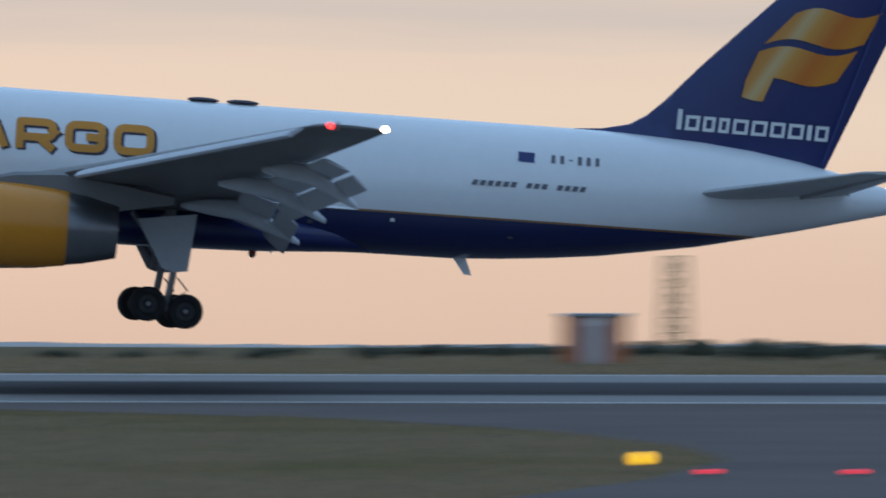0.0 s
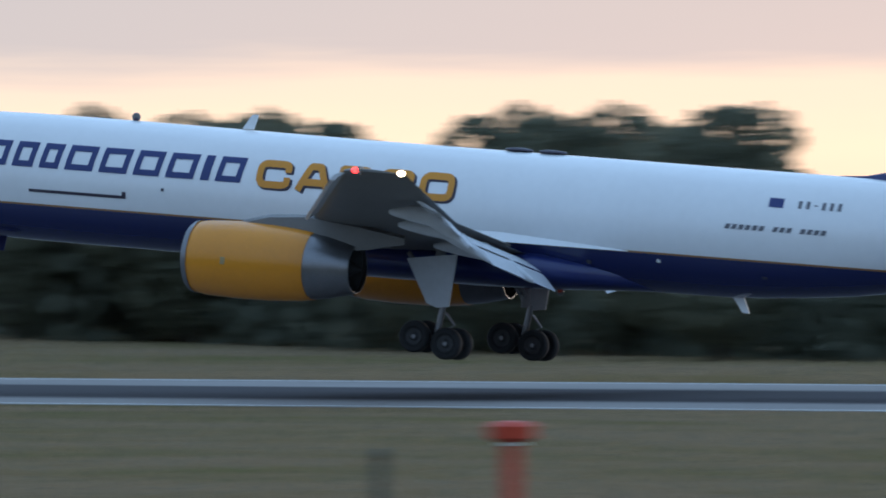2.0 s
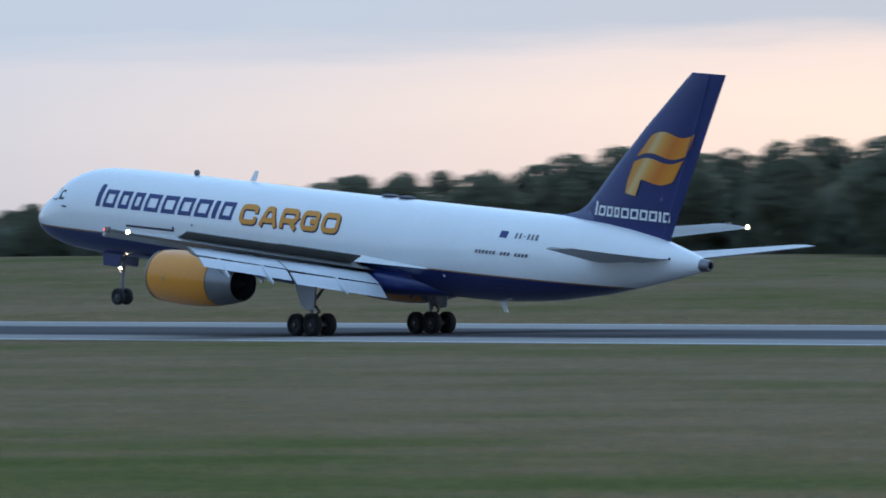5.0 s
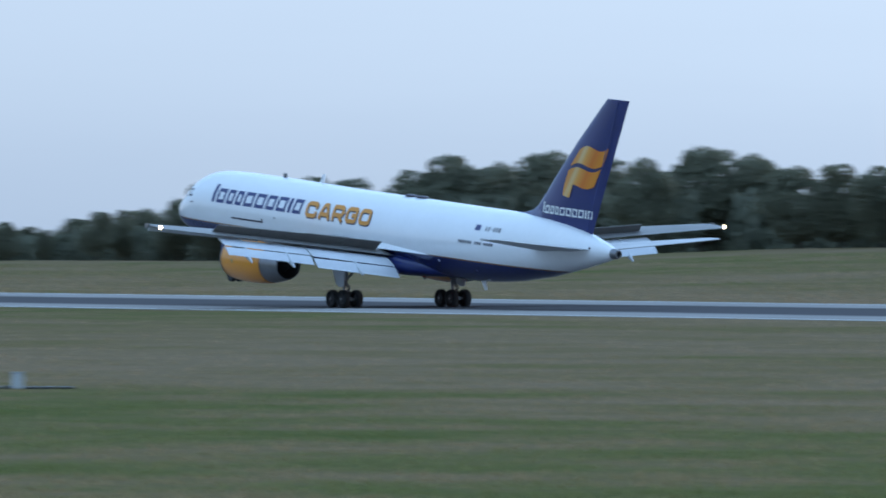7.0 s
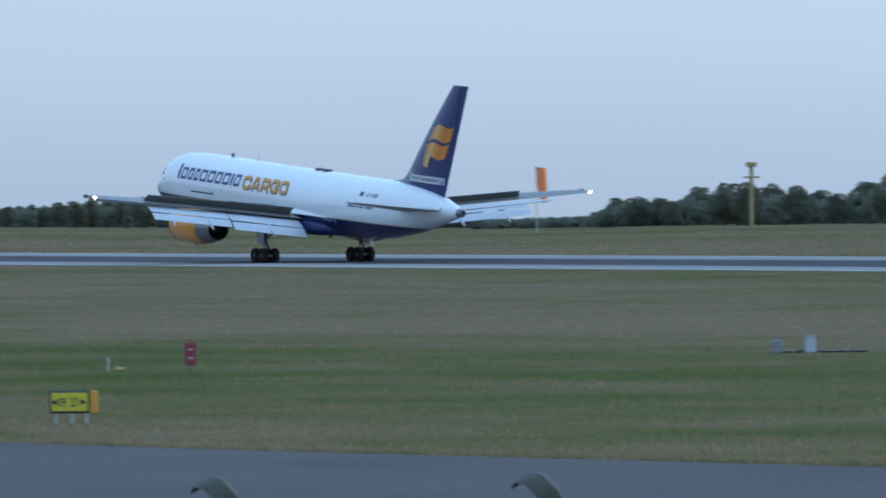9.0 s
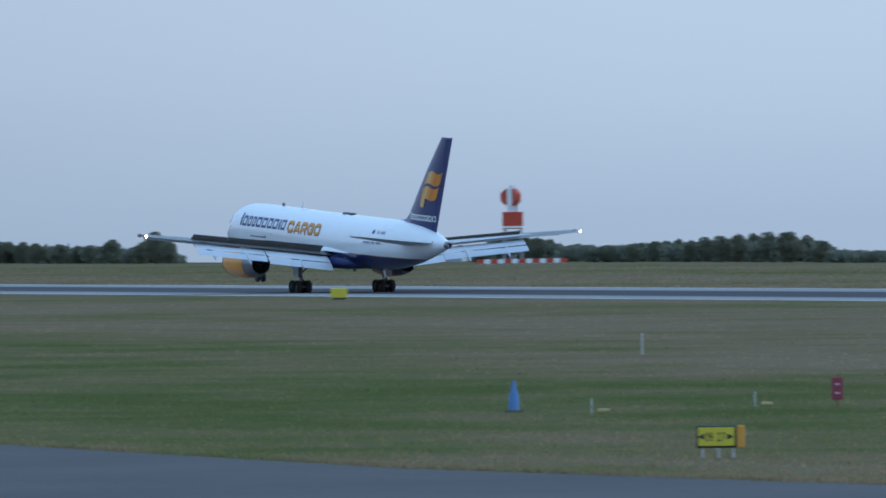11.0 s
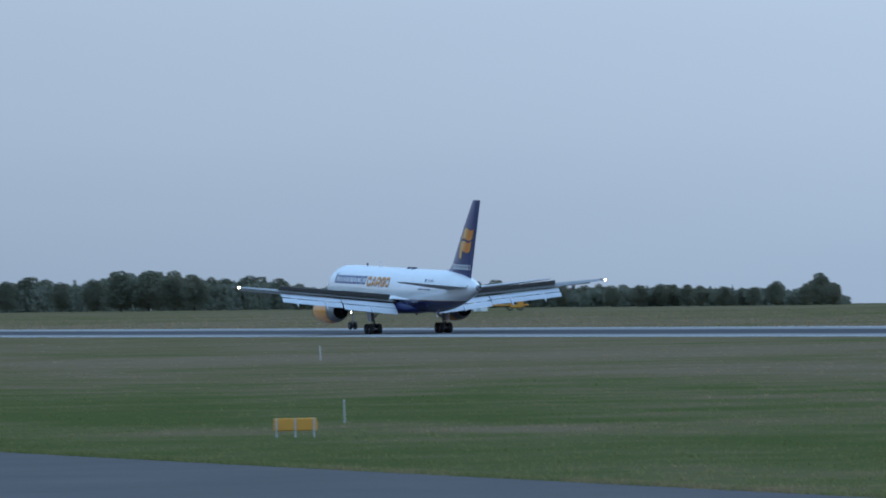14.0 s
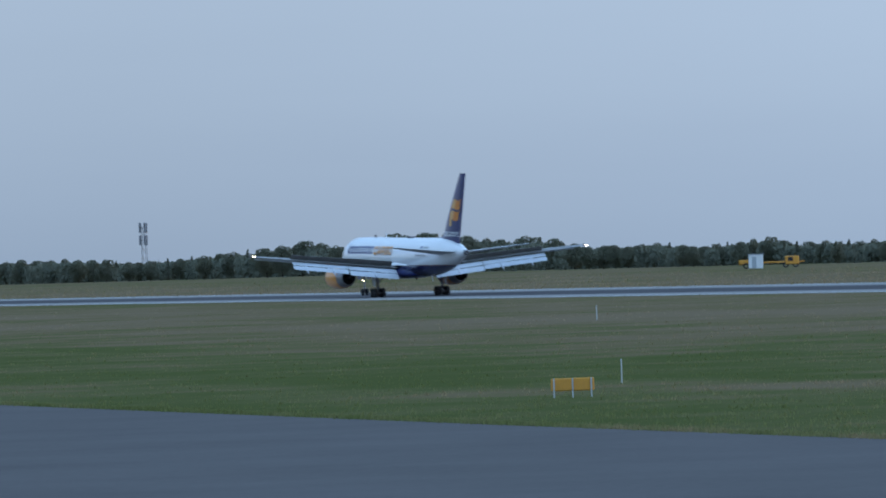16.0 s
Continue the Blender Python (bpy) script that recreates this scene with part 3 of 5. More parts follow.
def build_trees():
    rng = random.Random(5)
    kinds = {"round": [build_tree("round", 10 + i, "broadleaf tree with a full dark green crown", M_leaf) for i in range(5)],
             "bush": [build_tree("bush", 30 + i, "low dense dark green bush", M_leaf_b) for i in range(3)],
             "spiky": [build_tree("spiky", 50 + i, "narrow dark conifer in a shelter belt", M_leaf_b) for i in range(4)]}
    used = set()
    b = -8.6
    while b < 77.6:
        yt = lerp_table(Y_TREES, b) + rng.uniform(-6, 14)
        r = yt / math.cos(radians(b))
        x, y = -r * math.sin(radians(b)), yt
        z = land(x, y)
        h = EYE[2] + lerp_table(SKYLINE, b) / 1000 * r - z
        if h > 0.3:
            if b > 69.5 and rng.random() < 0.14:
                kind, w = "spiky", 0.52
            elif h < 2.2 or b < 60 and h < 4.2:
                kind, w = "bush", 1.25
            else:
                kind, w = "round", 0.62
            h *= rng.uniform(0.95, 1.07) * (1.04 if b < 20 else 0.98 if b < 28 else 1.02 if b < 60 else 0.9 if 61.5 < b < 66.3 or b > 72 else 0.96) * (1.05 if kind == 'round' else 1.0)
            wide = rng.uniform(0.85, 1.2) * (2.4 if h < 1.2 else 1.25 if kind == 'bush' else 1.0)
            src = rng.choice(kinds[kind])
            m = Matrix.LocRotScale((x, y, z), Euler((0, 0, rng.uniform(0, 6.28))), (h * wide, h * wide, h))
            if src in used:
                k = src.scale
                copy_thing(src, m @ Matrix.Diagonal((1 / k[0], 1 / k[1], 1 / k[2], 1)))
            else:
                src.matrix_basis = m
                used.add(src)
            step = w * h * wide * (0.6 if 21 < b < 26.3 else 0.9 if b > 60 else 0.75)
        else:
            step = 1.5
        b += math.degrees(step / r)
    for lst in kinds.values():
        for src in lst:
            if src not in used:
                for o in list(src.children) + [src]:
                    bpy.data.objects.remove(o)
    # undergrowth that closes the foot of the woods
    bm = bmesh.new()
    b = 2.0
    while b < 77.8:
        for k in range(5):
            yt = lerp_table(Y_TREES, b) + rng.uniform(0, 14) + 5 * k
            r = yt / math.cos(radians(b))
            x = -r * math.sin(radians(b))
            z = land(x, yt)
            h = EYE[2] + lerp_table(SKYLINE, b) / 1000 * r - z
            if h < 1.2:
                continue
            h *= 0.72 if b < 66 else 0.84
            kx = 1.6 if b > 17.5 else 1.1
            lobes = [((x, yt, z + h * f), (kx, kx, h * 0.24)) for f in (0.08, 0.34, 0.68)]
            leaf_cloud(bm, rng, lobes, 56, 0.5 if b < 17.5 else 0.85 if r < 600 else 1.0)
        b += math.degrees(1.6 / r)
    ob = part("undergrowth", bm, M_leaf_b, label="dark tangled undergrowth along the foot of the woods")
    tagged(ob, category="undergrowth", kind="stuff")


build_trees()


# ---- the airliner: x runs aft of the main gear, y to its right, z up from the wheels ----
GX = 24.3
TOP = [(-0.42, 3.95), (0.0, 4.35), (0.6, 4.75), (1.4, 5.2), (2.5, 5.95), (3.6, 6.35), (5.0, 6.52), (7.5, 6.57), (11, 6.57), (20, 6.49), (34, 6.46), (38, 6.45), (41, 6.30), (43, 6.02), (44.4, 5.72), (45.9, 5.36), (46.5, 5.20), (46.68, 5.05)]
BOT = [(-0.42, 3.60), (0.0, 3.2), (0.6, 2.95), (1.4, 2.72), (2.5, 2.52), (5, 2.36), (8, 2.30), (14, 2.28), (18, 2.20), (24, 2.12), (29, 2.22), (33.2, 2.25), (35.3, 2.38), (37.5, 2.62), (40.6, 3.12), (43.6, 3.80), (46.2, 4.46), (46.68, 4.62)]
WID = [(-0.42, 0.16), (0.0, 0.55), (0.6, 0.90), (1.4, 1.22), (2.5, 1.52), (3.6, 1.70), (5, 1.83), (7, 1.88), (34, 1.88), (37, 1.76), (40, 1.45), (43, 0.98), (45.5, 0.52), (46.68, 0.22)]


def side_y(x, z):
    """Half width of the hull at x (from the nose) and height z."""
    t, b, w = lerp_table(TOP, x), lerp_table(BOT, x), lerp_table(WID, x)
    c, h = (t + b) / 2, (t - b) / 2
    return w * math.sqrt(max(0.0, 1 - ((z - c) / h) ** 2))


def hull_paint():
    m = mat("hull_paint", (0.80, 0.80, 0.80), 0.24, 0, 0.03, 0.4, coat=0.6)
    nt = m.node_tree
    b = nt.nodes["Principled BSDF"]
    base = b.inputs["Base Color"].links[0].from_socket
    tc = nt.nodes.new("ShaderNodeTexCoord")
    sp = nt.nodes.new("ShaderNodeSeparateXYZ")
    nt.links.new(tc.outputs["Object"], sp.inputs[0])
    r = nt.nodes.new("ShaderNodeValToRGB")
    r.color_ramp.interpolation = "CONSTANT"
    mr = nt.nodes.new("ShaderNodeMapRange")
    mr.inputs[1].default_value, mr.inputs[2].default_value = 2.0, 7.0
    nt.links.new(sp.outputs[2], mr.inputs[0])
    nt.links.new(mr.outputs[0], r.inputs[0])
    e = r.color_ramp.elements
    e[0].position, e[0].color = 0.0, (*BLUE, 1)
    e[1].position, e[1].color = (3.47 - 2) / 5, (0.42, 0.2, 0.06, 1)
    k = e.new((3.53 - 2) / 5)
    k.color = (1, 1, 1, 1)
    mx = nt.nodes.new("ShaderNodeMix")
    mx.data_type, mx.blend_type = "RGBA", "MULTIPLY"
    mx.inputs["Factor"].default_value = 1.0
    nt.links.new(base, mx.inputs["A"])
    nt.links.new(r.outputs[0], mx.inputs["B"])
    nt.links.new(mx.outputs["Result"], b.inputs["Base Color"])
    return m


def emblem_paint():
    """Gold shaded across in paint: a pale fold near the hoist, deep orange beyond."""
    m = mat("emblem_gold", (0.6, 0.2, 0.02), 0.35, 0, 0.1, 0.8)
    nt = m.node_tree
    tc = nt.nodes.new("ShaderNodeTexCoord")
    dot = nt.nodes.new("ShaderNodeVectorMath")
    dot.operation = "DOT_PRODUCT"
    dot.inputs[1].default_value = (1.0, 0.0, -0.65)
    nt.links.new(tc.outputs["Object"], dot.inputs[0])
    mr = nt.nodes.new("ShaderNodeMapRange")
    mr.inputs[1].default_value, mr.inputs[2].default_value = 41.3 - GX - 0.65 * 8.2, 44.4 - GX - 0.65 * 8.2
    nt.links.new(dot.outputs["Value"], mr.inputs[0])
    r = nt.nodes.new("ShaderNodeValToRGB")
    stops = [(0.0, (0.60, 0.20, 0.015)), (0.16, (0.62, 0.27, 0.05)), (0.26, (0.64, 0.44, 0.20)), (0.38, (0.66, 0.30, 0.05)), (0.62, (0.60, 0.15, 0.010)), (0.85, (0.66, 0.23, 0.015)), (1.0, (0.62, 0.19, 0.012))]
    while len(r.color_ramp.elements) < len(stops):
        r.color_ramp.elements.new(0.5)
    for e, (p, c) in zip(r.color_ramp.elements, stops):
        e.position, e.color = p, (*c, 1)
    nt.links.new(mr.outputs[0], r.inputs[0])
    nt.links.new(r.outputs[0], nt.nodes["Principled BSDF"].inputs["Base Color"])
    return m


def airfoil(xl, xt, y, z, tc, camber=0.0, twist=0.0):
    """A ring of points: section from leading edge xl to trailing edge xt at span y."""
    c = xt - xl
    us = [1.0, 0.85, 0.65, 0.42, 0.22, 0.09, 0.02, 0.0]
    up, lo = [], []
    for u in us:
        th = 5 * tc * (0.2969 * math.sqrt(u) - 0.126 * u - 0.3516 * u * u + 0.2843 * u ** 3 - 0.1036 * u ** 4)
        cz = camber * 4 * u * (1 - u) + twist * (0.5 - u)
        up.append((xl + u * c, y, z + (cz + th) * c))
        lo.append((xl + u * c, y, z + (cz - th * 0.95) * c))
    return up + lo[::-1][1:]


def vfoil(xl, xt, z, tc):
    return [(x, dz, z) for x, _, dz in airfoil(xl, xt, 0, 0, tc)]


def on_hull(bm, off):
    """Wrap a flat drawing (x, 0, z) on the hull's left side."""
    for v in bm.verts:
        v.co.y = -(side_y(v.co.x, v.co.z) + off)
        v.co.x -= GX


def quad_strip(bm, pts_top, pts_bot):
    a = [bm.verts.new((x, 0, z)) for x, z in pts_top]
    b = [bm.verts.new((x, 0, z)) for x, z in pts_bot]
    for i in range(len(a) - 1):
        bm.faces.new((a[i], a[i + 1], b[i + 1], b[i]))


def text_flat(body, x0, x1, z0, z1, slope, weight):
    """The word as a flat mesh in x, z, cut into narrow level bands."""
    cu = bpy.data.curves.new("word", "FONT")
    cu.body, cu.offset, cu.resolution_u, cu.space_character = body, weight, 4, 1.1
    ob = bpy.data.objects.new("word", cu)
    scene.collection.objects.link(ob)
    bpy.context.view_layer.update()
    me = bpy.data.meshes.new_from_object(ob.evaluated_get(bpy.context.evaluated_depsgraph_get()))
    bpy.data.objects.remove(ob)
    bm = bmesh.new()
    bm.from_mesh(me)
    xs, ys = [v.co.x for v in bm.verts], [v.co.y for v in bm.verts]
    lx, hx, ly, hy = min(xs), max(xs), min(ys), max(ys)
    for v in bm.verts:
        u, w = (v.co.x - lx) / (hx - lx), (v.co.y - ly) / (hy - ly)
        v.co = (x0 + u * (x1 - x0), 0, z0 + w * (z1 - z0) + slope * u)
    for k in range(1, 8):
        bmesh.ops.bisect_plane(bm, geom=bm.verts[:] + bm.edges[:] + bm.faces[:], plane_co=(0, 0, z0 + (z1 - z0) * k / 8), plane_no=(0, 0, 1))
    bpy.data.meshes.remove(me)
    return bm


def stroke(bm, pts, t, closed):
    """A flat line of width t along points in x, z, with mitred corners."""
    n = len(pts)
    lo, hi = [], []
    for i, p in enumerate(pts):
        p = Vector(p)
        d0 = (p - Vector(pts[i - 1])).normalized() if closed or i else None
        d1 = (Vector(pts[(i + 1) % n]) - p).normalized() if closed or i < n - 1 else None
        d0, d1 = d0 or d1, d1 or d0
        q = (Vector((-d0.y, d0.x)) + Vector((-d1.y, d1.x))).normalized()
        k = t / 2 / max(0.5, q.dot(Vector((-d0.y, d0.x))))
        lo.append(bm.verts.new((p.x - q.x * k, 0, p.y - q.y * k)))
        hi.append(bm.verts.new((p.x + q.x * k, 0, p.y + q.y * k)))
    for i in range(n if closed else n - 1):
        j = (i + 1) % n
        bm.faces.new((lo[i], lo[j], hi[j], hi[i]))


def outline_block(bm, x0, x1, z0, z1, t, lean):
    """A leaning outlined block; a plain bar where it is narrow."""
    if x1 - x0 < 2.4 * t:
        quad_strip(bm, [(x0 + lean, z1), (x1 + lean, z1)], [(x0, z0), (x1, z0)])
        return
    stroke(bm, [(x0 + t / 2, z0 + t / 2), (x1 - t / 2, z0 + t / 2), (x1 - t / 2 + lean, z1 - t / 2), (x0 + t / 2 + lean, z1 - t / 2)], t, True)


def level_cuts(bm, z0, z1):
    for k in range(1, 8):
        bmesh.ops.bisect_plane(bm, geom=bm.verts[:] + bm.edges[:] + bm.faces[:], plane_co=(0, 0, z0 + (z1 - z0) * k / 8), plane_no=(0, 0, 1))


def rounded(path, closed):
    """Points (x, z, radius) to a line with its corners rounded."""
    out, n = [], len(path)
    for i, (x, z, r) in enumerate(path):
        p = Vector((x, z))
        if r == 0:
            out.append((x, z))
            continue
        a, b = Vector(path[i - 1][:2]) - p, Vector(path[(i + 1) % n][:2]) - p
        u, v = a.normalized() * min(r, a.length * 0.5), b.normalized() * min(r, b.length * 0.5)
        for k in range(5):
            t = k / 4
            q = p + u * (1 - t) ** 2 + v * t ** 2
            out.append((q.x, q.y))
    return out, closed


def wide_letter(ch, w, h):
    """Centre lines of a broad, squared capital with rounded corners."""
    a, c = 0.12, 0.24
    R, T = w - a, h - a
    if ch == "O":
        return [rounded([(a, a, c), (R, a, c), (R, T, c), (a, T, c)], True)]
    bow = [(R, T - 0.27, 0), (R, T, c), (a, T, c), (a, a, c), (R, a, c)]
    if ch == "C":
        return [rounded(bow + [(R, a + 0.27, 0)], False)]
    if ch == "G":
        return [rounded(bow + [(R, 0.46, 0.03), (w * 0.52, 0.46, 0)], False)]
    if ch == "A":
        return [rounded([(0.08, 0, 0), (w * 0.36, T, 0.06), (w * 0.64, T, 0.06), (w - 0.08, 0, 0)], False), ([(0.3, 0.29), (w - 0.3, 0.29)], False)]
    return [rounded([(a, 0, 0), (a, T, 0.03), (R, T, c), (R, 0.36, c), (a + 0.1, 0.36, 0)], False), ([(w * 0.55, 0.36), (w - 0.1, 0)], False)]


def tyre_bm(r, w):
    prof = [(-w * 0.32, r * 0.56), (-w * 0.5, r * 0.70), (-w * 0.48, r * 0.9), (-w * 0.30, r), (w * 0.30, r), (w * 0.48, r * 0.9), (w * 0.5, r * 0.70), (w * 0.32, r * 0.56)]
    bm = revolve(prof, seg=28)
    bmesh.ops.rotate(bm, verts=bm.verts, cent=(0, 0, 0), matrix=Matrix.Rotation(radians(90), 3, "Z"))
    return bm


def hub_bm(r, w):
    prof = [(-w * 0.36, 0.03), (-w * 0.36, r * 0.2), (-w * 0.22, r * 0.3), (-w * 0.22, r * 0.48), (-w * 0.34, r * 0.58), (w * 0.34, r * 0.58), (w * 0.22, r * 0.48), (w * 0.22, r * 0.3), (w * 0.36, r * 0.2), (w * 0.36, 0.03)]
    bm = revolve(prof, seg=24, caps=True)
    bmesh.ops.rotate(bm, verts=bm.verts, cent=(0, 0, 0), matrix=Matrix.Rotation(radians(90), 3, "Z"))
    return bm


def ball(r, at=(0, 0, 0), seg=12):
    bm = bmesh.new()
    bmesh.ops.create_uvsphere(bm, u_segments=seg, v_segments=8, radius=r, matrix=Matrix.Translation(at))
    return bm


WING_Z, ROOT_Y = 3.25, 1.75


def wing_line(y):
    """Leading edge, trailing edge, height, thickness at distance y from the centre line, level with the root."""
    xl = 18.4 + (y - ROOT_Y) * 0.523
    xt = lerp_table([(0, 26.4), (1.75, 26.4), (7.6, 26.5), (18.9, 29.45)], y)
    z = (y - ROOT_Y) * 0.098
    tc = lerp_table([(1.75, 0.125), (8, 0.105), (18.9, 0.09)], y)
    return xl, xt, z, tc


def build_airliner():
    jet = thing("airliner", "white cargo jet with navy belly and tail, yellow engines, landing", "airplane")
    M_hull = hull_paint()
    # hull
    xs = [-0.42, -0.3, -0.1, 0.2, 0.6, 1.0, 1.5, 2.0, 2.6, 3.2, 4, 5, 6, 7.5, 9, 12, 15, 18, 20, 24, 28, 31, 33, 34.5, 36, 37.5, 39, 40.5, 42, 43.5, 44.5, 45.5, 46.2, 46.6, 46.68]
    rings = []
    for x in xs:
        t, b, w = lerp_table(TOP, x), lerp_table(BOT, x), lerp_table(WID, x)
        c, h = (t + b) / 2, (t - b) / 2
        rings.append([(x - GX, w * math.cos(2 * math.pi * i / 64), c + h * math.sin(2 * math.pi * i / 64)) for i in range(64)])
    hull = part("fuselage", loft(rings), M_hull, jet, "glossy white hull over navy belly, thin ochre line", smooth=True, angle=50)
    bm = revolve([(46.5, 0.30), (46.85, 0.27), (47.0, 0.22), (47.0, 0.15), (46.7, 0.13), (46.68, 0.02)], seg=24)
    bmesh.ops.translate(bm, vec=(-GX, 0, 4.86), verts=bm.verts)
    part("exhaust_pipe", bm, M_steel, hull, "bare metal auxiliary exhaust", smooth=True, angle=50)
    # wing root fairing under the hull
    rings = []
    for x, w, zt, zb in ((15.5, 0.5, 2.9, 2.25), (17.5, 1.75, 3.2, 2.06), (20, 2.15, 3.4, 1.98), (24, 2.2, 3.4, 1.98), (27, 2.0, 3.35, 2.05), (29.5, 1.2, 3.1, 2.2), (31.0, 0.4, 2.8, 2.26)):
        c, h = (zt + zb) / 2, (zt - zb) / 2
        rings.append([(x - GX, w * math.copysign(abs(math.cos(a)) ** 0.7, math.cos(a)), c + h * math.copysign(abs(math.sin(a)) ** 0.8, math.sin(a))) for a in (2 * math.pi * i / 32 for i in range(32))])
    part("belly_fairing", loft(rings), M_blue, jet, "navy wing-to-body fairing", smooth=True, angle=60)
    rings = []
    for x, hgt, out in ((17.6, 0.03, 0.03), (19.5, 0.28, 0.18), (22.5, 0.42, 0.26), (25.5, 0.40, 0.24), (27.6, 0.24, 0.12), (30.0, 0.02, 0.02)):
        y0 = -side_y(x, 3.6)
        rings.append([(x - GX, y0 + 0.1, 3.5), (x - GX, y0 - out * 1.2, 3.5), (x - GX, y0 - out * 0.6, 3.5 + hgt * 0.5), (x - GX, y0 + 0.02, 3.5 + hgt), (x - GX, y0 + 0.2, 3.5 + hgt)])
    for sgn in (1, -1):
        rr = [[(x, y * sgn, z) for x, y, z in r] for r in rings]
        part("root_fillet", loft(rr), M_white, jet, smooth=True, angle=50)
    # cockpit windows
    for x0, x1, z0, z1 in ((1.15, 1.75, 4.72, 5.16), (1.82, 2.5, 4.80, 5.40), (2.58, 3.15, 4.86, 5.34)):
        bm = bmesh.new()
        quad_strip(bm, [(x0 + 0.1, z1 - 0.16), ((x0 + x1) / 2, z1), (x1, z1)], [(x0, z0), ((x0 + x1) / 2, z0), (x1, z0 + 0.02)])
        on_hull(bm, 0.015)
        part("cockpit_window", bm, M_glass, hull)
    # doors, vents and marks on the left side
    for x0, x1, z0, z1, m_ in ((8.3, 11.9, 3.93, 4.03, M_shadow), (11.75, 11.9, 4.03, 4.16, M_shadow), (3.05, 3.5, 4.52, 4.60, M_shadow), (44.9, 45.02, 4.98, 5.1, M_shadow), (13.2, 13.3, 4.28, 4.38, M_shadow), (31.0, 31.12, 3.22, 3.32, M_white), (28.5, 28.65, 3.0, 3.12, M_steel), (34.6, 34.75, 2.95, 3.02, M_steel)):
        bm = bmesh.new()
        quad_strip(bm, [(x0, z1), (x1, z1)], [(x0, z0), (x1, z0)])
        on_hull(bm, 0.02)
        part("hull_marking", bm, m_, hull)
    # airline name: one plain outlined block for each letter
    widths = [0.34, 0.98, 0.82, 0.76, 1.1, 1.1, 1.02, 1.1, 0.34, 0.98]
    x = 5.9
    scale = (16.05 - 5.9 - 9 * 0.24) / sum(widths)
    for i, w in enumerate(widths):
        w *= scale
        zt, zb = 5.60 if i else 5.80, 4.76
        bm = bmesh.new()
        outline_block(bm, x, x + w, zb, zt, 0.20, 0.1)
        level_cuts(bm, zb, zt)
        on_hull(bm, 0.02)
        part("name_bar", bm, M_navy, hull, "plain navy block in the row of the name")
        x += w + 0.24
    x, w, h = 16.6, 1.24, 0.94
    for ch in "CARGO":
        for off, dx, dz, m_, t, nm in ((0.014, 0.075, -0.06, M_shadow, 0.27, "letter_shadow"), (0.026, 0.0, 0.0, M_gold, 0.235, "letter")):
            bm = bmesh.new()
            for k, (pts, closed) in enumerate(wide_letter(ch, w, h)):
                one = bmesh.new()
                stroke(one, [(x + dx + px, 4.66 + dz + pz) for px, pz in pts], t, closed)
                level_cuts(one, 4.66 + dz, 5.60 + dz)
                on_hull(one, off + 0.004 * k)
                tmp = bpy.data.meshes.new("stroke")
                one.to_mesh(tmp)
                one.free()
                bm.from_mesh(tmp)
                bpy.data.meshes.remove(tmp)
            part(nm, bm, m_, hull, "orange letter " + ch + " of the word CARGO" if m_ is M_gold else "dark drop shadow of a letter")
        x += w + 0.23
    # registration and type marks as bars
    bm = bmesh.new()
    quad_strip(bm, [(34.74, 5.60), (35.24, 5.59)], [(34.74, 5.30), (35.24, 5.29)])
    on_hull(bm, 0.02)
    part("flag_mark", bm, M_navy, hull, "small flag")
    for i in range(6):
        bm = bmesh.new()
        x = 35.75 + i * 0.27
        zc, zh = 5.435, 0.02 if i == 2 else 0.125
        quad_strip(bm, [(x, zc + zh), (x + 0.12, zc + zh)], [(x, zc - zh), (x + 0.12, zc - zh)])
        on_hull(bm, 0.02)
        part("registration_bar", bm, M_mark, hull)
    for i in range(15):
        bm = bmesh.new()
        x = 33.35 + i * 0.235
        if i == 6 or i == 10:
            continue
        quad_strip(bm, [(x + 0.06, 4.66), (x + 0.22, 4.66)], [(x, 4.50), (x + 0.16, 4.50)])
        on_hull(bm, 0.02)
        part("type_bar", bm, M_mark, hull)
    # roof and belly aerials, domes, beacons
    for x, z, dz, sw in ((15.35, 6.55, 0.5, 0.25), (33.3, 2.28, -0.5, 0.3), (16.0, 2.28, -0.45, 0.3)):
        r0 = [(x - GX - 0.2, -0.03, z), (x - GX + 0.2, -0.03, z), (x - GX + 0.2, 0.03, z), (x - GX - 0.2, 0.03, z)]
        r1 = [(px_ * 1.0 + sw - (0.1 if k in (1, 2) else -0.08), py, z + dz) for k, (px_, py, _) in enumerate(r0)]
        part("blade_aerial", loft([r0, r1]), M_white, jet)
    for x in (25.2, 26.4):
        bm = ball(0.5, seg=16)
        bmesh.ops.scale(bm, vec=(1, 0.7, 0.16), verts=bm.verts)
        bmesh.ops.translate(bm, vec=(x - GX, 0, 6.53), verts=bm.verts)
        part("roof_dome", bm, M_shadow, jet, smooth=True)
    part("roof_beacon", ball(0.09, (11.2 - GX, 0, 6.60)), M_shadow, jet, smooth=True)
    part("belly_beacon", ball(0.11, (27.0 - GX, 0, 2.05)), M_redp, jet, smooth=True)
    # fin
    tip, base = 13.36, 5.75
    LE = [(5.6, 38.4), (6.5, 38.1), (6.85, 38.55), (7.5, 39.25), (8.65, 40.3), (10.8, 42.45), (13.0, 44.85), (13.36, 45.28)]
    fin_rings = []
    for z in (5.6, 6.3, 6.85, 7.5, 8.65, 10.8, 13.0, 13.36):
        xl, xt = lerp_table(LE, z), 44.3 + (z - base) * (47.46 - 44.3) / (tip - base)
        fin_rings.append(vfoil(xl - GX, xt - GX, z, 0.10))
    fin = part("fin", loft(fin_rings), M_blue, jet, "navy tail fin", smooth=True, angle=45)
    dr = []
